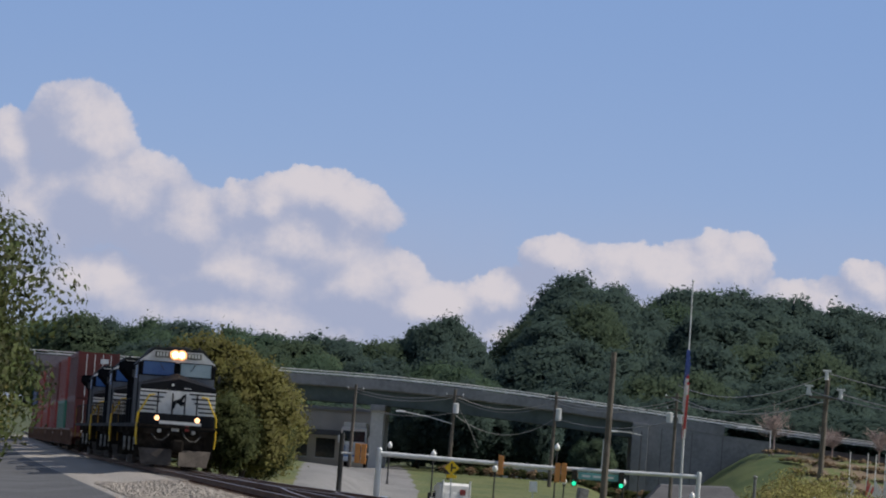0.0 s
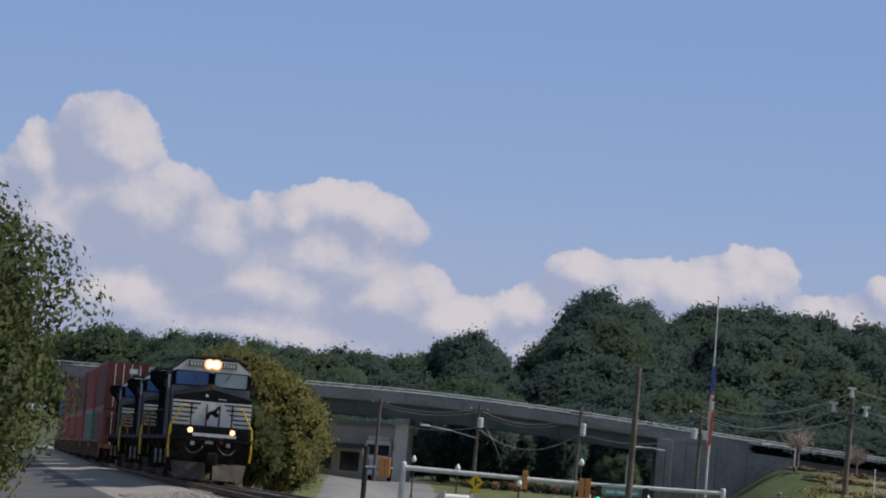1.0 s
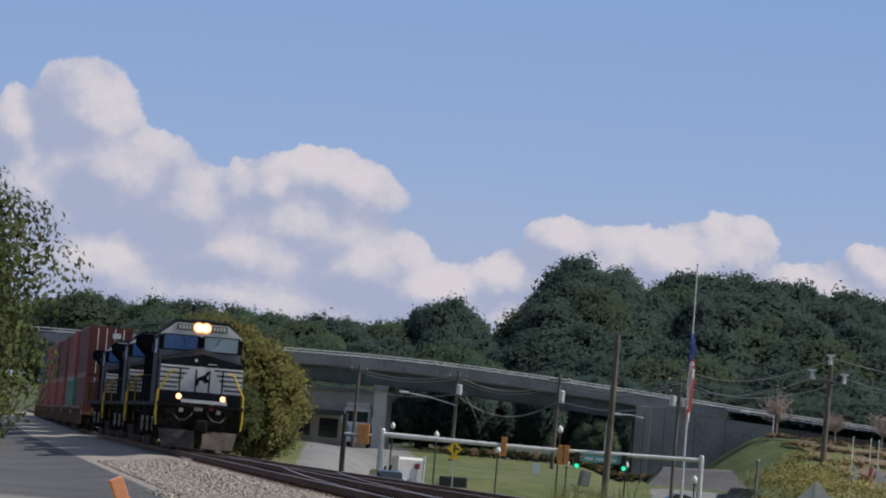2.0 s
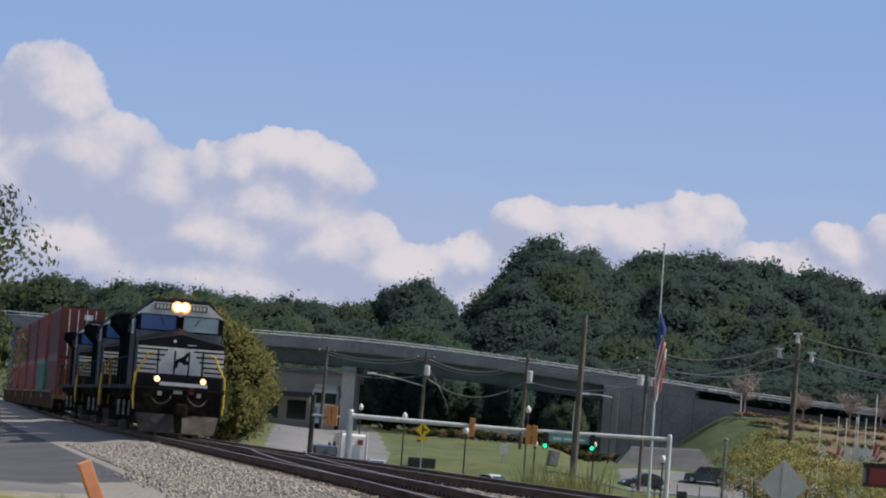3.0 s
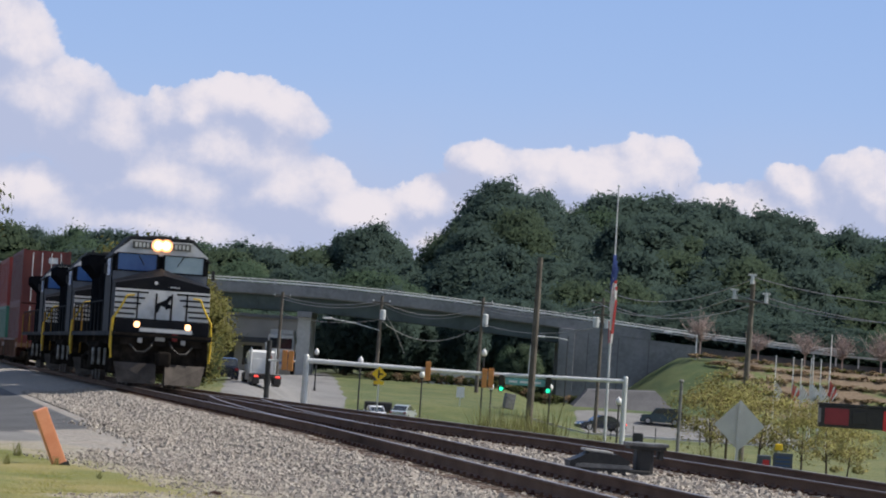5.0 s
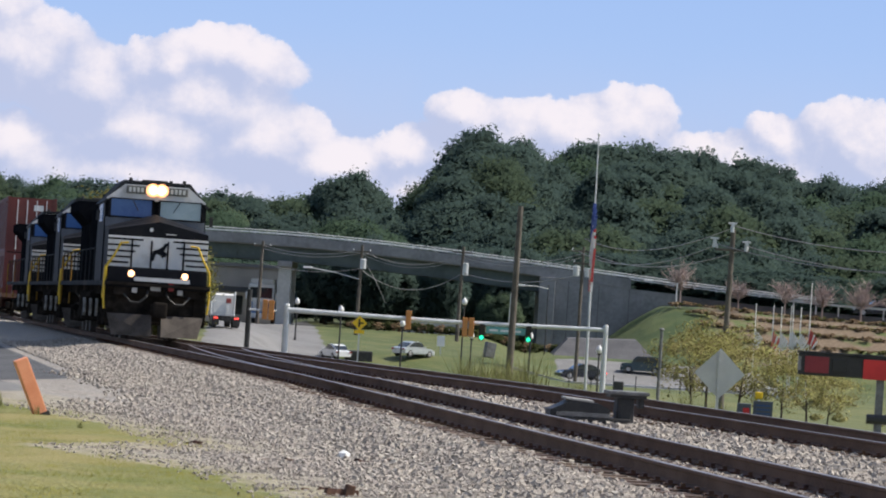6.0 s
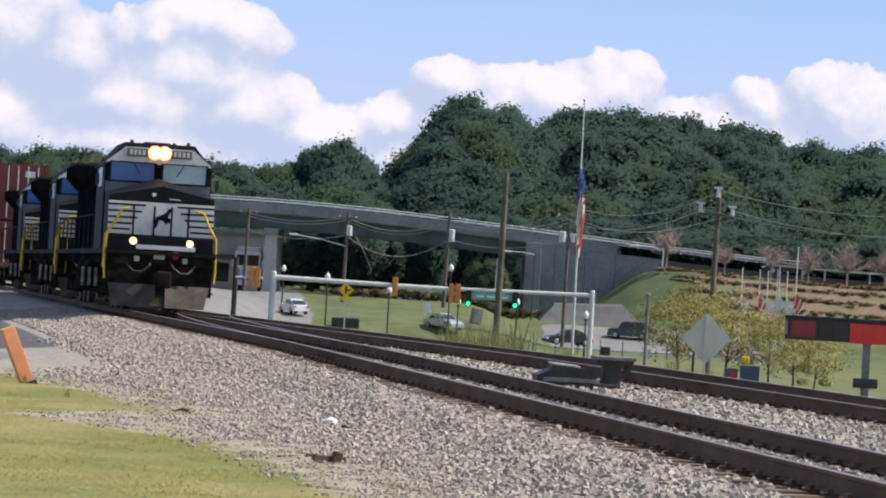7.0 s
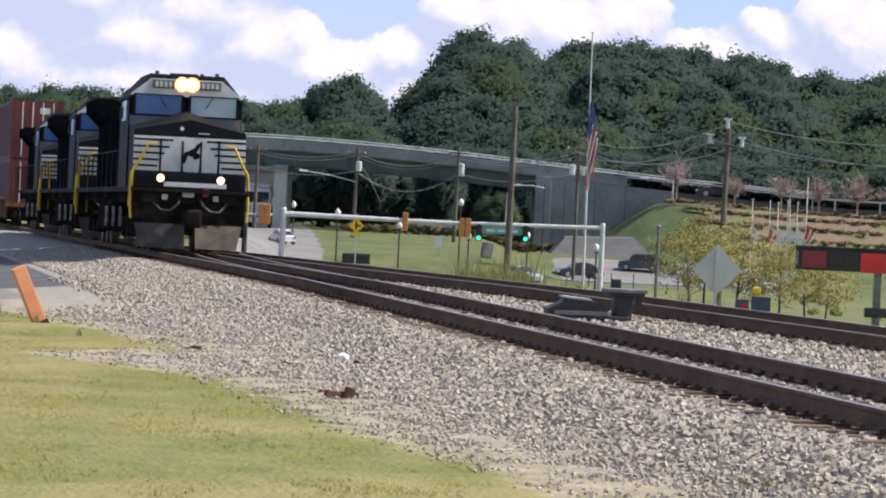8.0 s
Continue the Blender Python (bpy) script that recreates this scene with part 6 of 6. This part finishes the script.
def lineside():
    # leaning orange marker
    o = thing("marker_post", pose(-5.30, 45.2, gz(-5.30, 45.2) - .08, 0, -24, 20), "leaning sun-faded orange marker post in turf", "post")
    bm = made(box, 0, 0, 0, .18, .15, .88, bevel=.012)
    part("post", bm, "orange_post", o)
    part("foot", made(box, 0, 0, 0, .22, .19, .11), "iron_dark", o)
    # switch machine between the tracks
    d = 52.0
    o = thing("switch_machine", pose(2.30, d, gz(2.3, d) - .02, 0, 0, HEADING - 4) @ Matrix.Scale(1.22, 4), "dark low railway switch machine between the tracks", "switch machine")
    part("base", made(box, -.05, 0, 0, 1.02, .55, .10, bevel=.02), "iron_dark", o)
    bm = bmesh.new()
    prism(bm, [(-.56, .06), (.16, .06), (.20, .20), (.06, .27), (-.30, .30), (-.44, .22), (-.56, .17)], .48)
    part("motor_case", bm, "iron_dark", o, "dark dusty motor case")
    part("lid", made(box, -.20, -.03, .29, .36, .42, .03, bevel=.01, turn=Matrix.Rotation(.08, 4, "Y")), "tank_light", o, "dusty pale lid")
    part("side_rib", made(box, -.12, -.26, .10, .62, .05, .05), "machine_grey", o)
    for x in (-.46, -.28, .06):
        part("bolt", made(rod, (x, -.25, .12), (x, -.29, .12), .03, n=8), "machine_grey", o)
    part("pedestal", made(box, .40, 0, .0, .22, .36, .40, bevel=.05), "iron_dark", o)
    part("cover_plate", made(box, .42, -.02, .40, .52, .46, .045, bevel=.012), "machine_grey", o, "flat grey cover")
    part("cover_lip", made(box, .42, -.02, .36, .46, .40, .045), "iron_dark", o)
    part("side_arm", made(box, .60, -.02, .24, .05, .30, .14), "iron_dark", o)
    part("throw_rod", made(rod, (-.4, -.1, .06), (-1.6, .1, .05), .025), "plow_steel", o)
    # red and black crossing equipment
    o = thing("gate_mechanism", pose(6.45, 62, gz(7.4, 62) - .05), "red and black boxed crossing gate arm on a steel post", "crossing gate")
    z0 = o.matrix_basis.translation.z
    part("arm_case", made(box, 1.15, 0, .58 - z0, 2.30, .16, .40, bevel=.02), "iron_dark", o)
    part("panel", made(box, .33, -.085, .63 - z0, .44, .012, .30, bevel=.004), "dark_red", o, "dark red panel")
    part("panel", made(box, 1.73, -.09, .57 - z0, 1.10, .014, .36, bevel=.004), "red_paint", o, "bright red panel")
    part("vent", made(box, .74, -.09, .66 - z0, .26, .012, .24, bevel=.01), "sign_black", o)
    part("top_rail", made(box, 1.15, 0, .98 - z0, 2.34, .20, .04), "iron_dark", o)
    part("end_cap", made(box, .015, -.05, .66 - z0, .05, .12, .26, bevel=.01), "machine_grey", o)
    part("post", made(box, 1.52, .05, 0, .13, .13, .58 - z0), "machine_grey", o)
    part("foot", made(box, 1.52, .05, 0, .34, .34, .10, bevel=.02), "sign_back", o)
    part("counterweight", made(rod, (1.30, -.02, .34), (1.74, -.02, .34), .09, .09, 10), "pole_dark", o)
    # dark notice board and bin with a yellow top
    x, y = 10.2, 108.0
    z0 = gz(x, y) - .05
    o = thing("notice_board", pose(x, y, z0), "low dark notice board with blue-white lines", "sign")
    b = part("panel", made(box, 0, 0, .30, .62, .08, .52, bevel=.01), "building_dark", o)
    for k in range(3):
        part("writing", made(box, 0, -.045, .40 + k * .13, .46, .01, .05), "container_blue", b)
    for s in (-1, 1):
        part("leg", made(box, s * .25, 0, 0, .05, .05, .32), "pole_dark", o)
    o = thing("equipment_box", pose(x - .60, y, z0), "red and dark roadside box", "box")
    part("case", made(box, 0, 0, 0, .42, .4, .72, bevel=.03), "building_dark", o)
    part("front", made(box, .05, -.21, .08, .20, .02, .5), "red_paint", o)
    o = thing("yellow_beacon", pose(x - .12, y + .4, z0), "yellow capped marker beacon", "beacon")
    part("post", made(rod, (0, 0, 0), (0, 0, .9), .03, .03, 8), "galvanised", o)
    part("cap", made(box, 0, 0, .88, .24, .24, .22, bevel=.04), "sign_yellow", o)
    # odd stone and scraps of old tie on the ballast
    bm = made(ball, (0, 0, .05), .085, .8, 1)
    single("white_stone", bm, "sign_white", "pale stone on the ballast", "stone", at=pose(-1.1, 39.3, gz(-1.1, 39.3)))
    for k, (x, y, s, a) in enumerate(((-.95, 31.9, .15, 10), (-1.12, 32.3, .11, 60), (-.80, 38.4, .14, 30), (-1.3, 37.6, .11, 70), (-2.9, 40.2, .10, 20), (-2.3, 37.3, .09, 15), (-2.0, 37.1, .12, 40), (-1.75, 37.2, .10, 5), (-1.6, 37.5, .12, 65), (-3.2, 37.4, .07, 30), (-.62, 38.7, .12, 80), (-1.3, 32.2, .08, 20))):
        r = random.Random(k)
        bm = bmesh.new()
        for j in range(4):
            turn = Matrix.Rotation(r.uniform(-.6, .6), 4, "Z") @ Matrix.Rotation(r.uniform(-.35, .35), 4, "Y")
            box(bm, r.uniform(-1, 1) * s, r.uniform(-.6, .6) * s, 0, s * r.uniform(.7, 1.7), s * r.uniform(.25, .5), s * r.uniform(.25, .6), bevel=.008, turn=turn)
        single("tie_scrap", bm, "scrap", "splintered red-brown scraps of old tie on ballast", "wood scrap", group="tie scraps", at=pose(x, y, gz(x, y) - .02, 0, 0, a))
    single("tie_scrap", made(box, 0, 0, 0, .09, .08, .14, bevel=.015, turn=Matrix.Rotation(.2, 4, "Y")), "scrap", "upright stub of an old wooden tie", "wood scrap", group="tie scraps", at=pose(-.82, 31.9, gz(-.82, 31.9) - .03, 0, 0, 20))



def weeds_and_rows():
    rng = np.random.default_rng(31)

    def tuft(n, h, spread, mat, w=.02):
        a = rng.random(n) * math.tau
        r = rng.random(n) ** .7 * spread
        x, y = np.cos(a) * r, np.sin(a) * r
        hh = h * (.5 + .6 * rng.random(n))
        lx, ly = rng.normal(0, .25, n) * hh, rng.normal(0, .25, n) * hh
        b = rng.random(n) * math.tau
        p0 = np.stack([x - np.cos(b) * w, y - np.sin(b) * w, np.zeros(n)], -1)
        p1 = np.stack([x + np.cos(b) * w, y + np.sin(b) * w, np.zeros(n)], -1)
        p2 = np.stack([x + lx, y + ly, hh], -1)
        vs = np.stack([p0, p1, p2], 1).reshape(-1, 3)
        return raw("weed", vs.tolist(), (np.arange(n)[:, None] * 3 + np.arange(3)).tolist(), M[mat])

    tall = [tuft(70, 1.15, .42, "weed", .016) for k in range(3)]
    for k in range(30):
        x, y = .7 + 2.6 * rng.random(), 122 + 22 * rng.random()
        size = .55 + 1.0 * rng.random() ** 1.5
        if k > 17:
            x, y = -4.0 + 14 * rng.random(), 100 + 50 * rng.random()
            size = .5 + .4 * rng.random()
        o = new("weed_tuft", tall[k % 3])
        o.matrix_basis = pose(x, y, gz(x, y) - .02, 0, 0, k * 50) @ Matrix.Scale(size, 4)
        tagged(o, "tall yellow-green weeds on the bank", "weeds", "bank weeds")
    small = tuft(40, .30, .10, "weed", .01)
    for x, y, s in ((-5.55, 46.5, 1.0), (-5.35, 45.0, .5), (-6.2, 47.5, .8), (-4.4, 41.5, .45), (-5.9, 44.2, .6), (2.28, 23.0, .35), (2.15, 23.3, .3), (2.42, 22.8, .3), (2.55, 22.6, .25), (1.95, 23.2, .25)):
        o = new("weed_tuft", small)
        o.matrix_basis = pose(x, y, gz(x, y) - .01) @ Matrix.Scale(s, 4)
        tagged(o, "small green weed in the turf", "weeds", "turf weeds")
    # planted rows on the bank
    bush = [crown_mesh("crown", 120 + k, .75, .8, 10, 26, .12, ("leaf_brown", "leaf_brown", "leaf_olive")[k], low=0.0, hollow=.3) for k in range(3)]
    n = 0
    for row, y in enumerate((284, 287, 290, 293, 296)):
        x = 24.0 - row * 1.1
        while x < 45:
            n += 1
            o = new("shrub", bush[n % 3])
            s = .50 + .35 * rng.random()
            o.matrix_basis = pose(x, y + rng.normal(0, .3), gz(x, y) - .05, 0, 0, n * 47) @ Matrix.Diagonal((s * 1.15, s * 1.15, s * .72, 1))
            tagged(o, "low brown shrub in a planted row on the bank", "shrub", "shrub rows on the bank")
            x += .45 + .3 * rng.random()
    # bare ornamental trees by the road
    for x, y, s in ((20.2, 297, 1.5), (29.5, 298, 1.3), (32.8, 298, 1.35), (36.2, 298, 1.5), (25.4, 298, 1.1), (39.4, 297, 1.4)):
        bm = bmesh.new()
        r = random.Random(int(x * 10))
        rod(bm, (0, 0, -.2), (0, 0, 1.0), .07, .05, 6)
        for k in range(46):
            a, e = r.uniform(0, math.tau), r.uniform(.15, 1.45)
            p = Vector((0, 0, r.uniform(.7, 1.1)))
            q = p + Vector((math.cos(a) * math.cos(e), math.sin(a) * math.cos(e), math.sin(e))) * r.uniform(.8, 1.6)
            rod(bm, p, q, .022, .009, 4)
            for j in range(6):
                t = p.lerp(q, r.uniform(.35, 1.0))
                rod(bm, t, t + Vector((r.uniform(-.5, .5), r.uniform(-.5, .5), r.uniform(.1, .6))), .014, .006, 3)
        o = thing("bare_tree", pose(x, y, gz(x, y) - .05) @ Matrix.Scale(s, 4), "small leafless ornamental tree beside the road", "tree", "roadside trees")
        part("branch_spray", bm, "twig", o)


def buildings():
    # low pale building and truck beneath the west end of the overpass
    x, y = -21.4, 322.0
    z0 = gz(x, y) - .3
    o = thing("building", pose(x, y, z0), "low pale commercial building with a dark band", "building")
    part("wall", made(box, 0, 0, 0, 11, 8, 5.4), "building_wall", o)
    part("canopy", made(box, 0, -4.3, 3.0, 11.2, .8, .5), "building_dark", o, "dark blue-grey canopy")
    part("roof", made(box, 0, 0, 5.4, 11.4, 8.4, .3), "concrete", o)
    for k in range(4):
        w = part("window", made(box, -4 + k * 2.6, -4.02, .9, 1.8, .06, 1.8), "glass_dark", o)
        part("window_frame", made(box, -4 + k * 2.6, -4.04, .82, 2.0, .04, .08), "galvanised", w)
    single("mulch_bed", made(lambda bm: loft(bm, [[Vector((8.0, 279, -3.2)), Vector((8.0, 292, -3.2)), Vector((10.2, 288, -.7)), Vector((10.2, 285, -.8))],
                                                   [Vector((18.4, 279, -3.2)), Vector((18.4, 292, -3.2)), Vector((16, 288, -.5)), Vector((16, 285, -.6))]])), "mulch", "dark grey mulched berm behind the street", "berm", kind="structure")


def kerbs():
    """A raised pale kerb and slim fence posts along the street."""
    bm = bmesh.new()
    pts = np.linspace(4.5, 26, 16)
    loft(bm, [[Vector((x, 249.0, gz(x, 249) - .1)), Vector((x, 249.0, gz(x, 249) + .15)), Vector((x, 249.4, gz(x, 249) + .15)), Vector((x, 249.4, gz(x, 249) - .1))] for x in pts])
    single("kerb", bm, "concrete_light", "pale raised concrete kerb along the street", "kerb", kind="structure")
    for k in range(9):
        x, y = 5.6 + k * 1.55, 236.0
        single("fence_post", made(box, 0, 0, 0, .06, .06, 1.1), "pole_dark", "slim dark fence post by the street", "post", group="fence posts", at=pose(x, y, gz(x, y) - .05))
    low = crown_mesh("crown", 140, .8, .7, 12, 34, .08, "leaf_yellow", low=0.0, hollow=.3)
    for k, (x, y, s) in enumerate(((20.5, 186, .6), (22.0, 188, .7), (23.6, 184, .8))):
        o = new("shrub", low)
        o.matrix_basis = pose(x, y, gz(x, y) - .03, 0, 0, k * 60) @ Matrix.Scale(s, 4)
        tagged(o, "low olive-yellow shrub on the lawn", "shrub", "lawn shrubs")


street()
kerbs()
flagpoles()
parked()
signs()
lineside()
weeds_and_rows()
buildings()


# ---- what moves ----
SPEED = 5.47  # along the view, metres a second


def motions():
    side = math.sqrt(1 + SLOPE * SLOPE)
    pitch = math.degrees(math.atan(0.0055 / side))
    for ob, behind, up in TRAIN:
        rows = []
        for t in (0.0, 1.0, 2.0, 3.0, 4.0, 5.0, 6.0, 7.0, 8.0):
            d = 89.6 + SPEED * (8.0 - t) + behind / side
            z = -0.0055 * (d - 62)
            rows.append((t, pose(float(track_a(d)), d, z + up, -pitch, 0, HEADING)))
        walk(ob, rows)
    drive()
    for w, y in WHEELS:
        step = 0.1
        turn = math.degrees(SPEED * side * step / .53)
        walk(w, [(k * step, pose(0, y, .53, k * turn, 0, 0)) for k in range(81)])


motions()
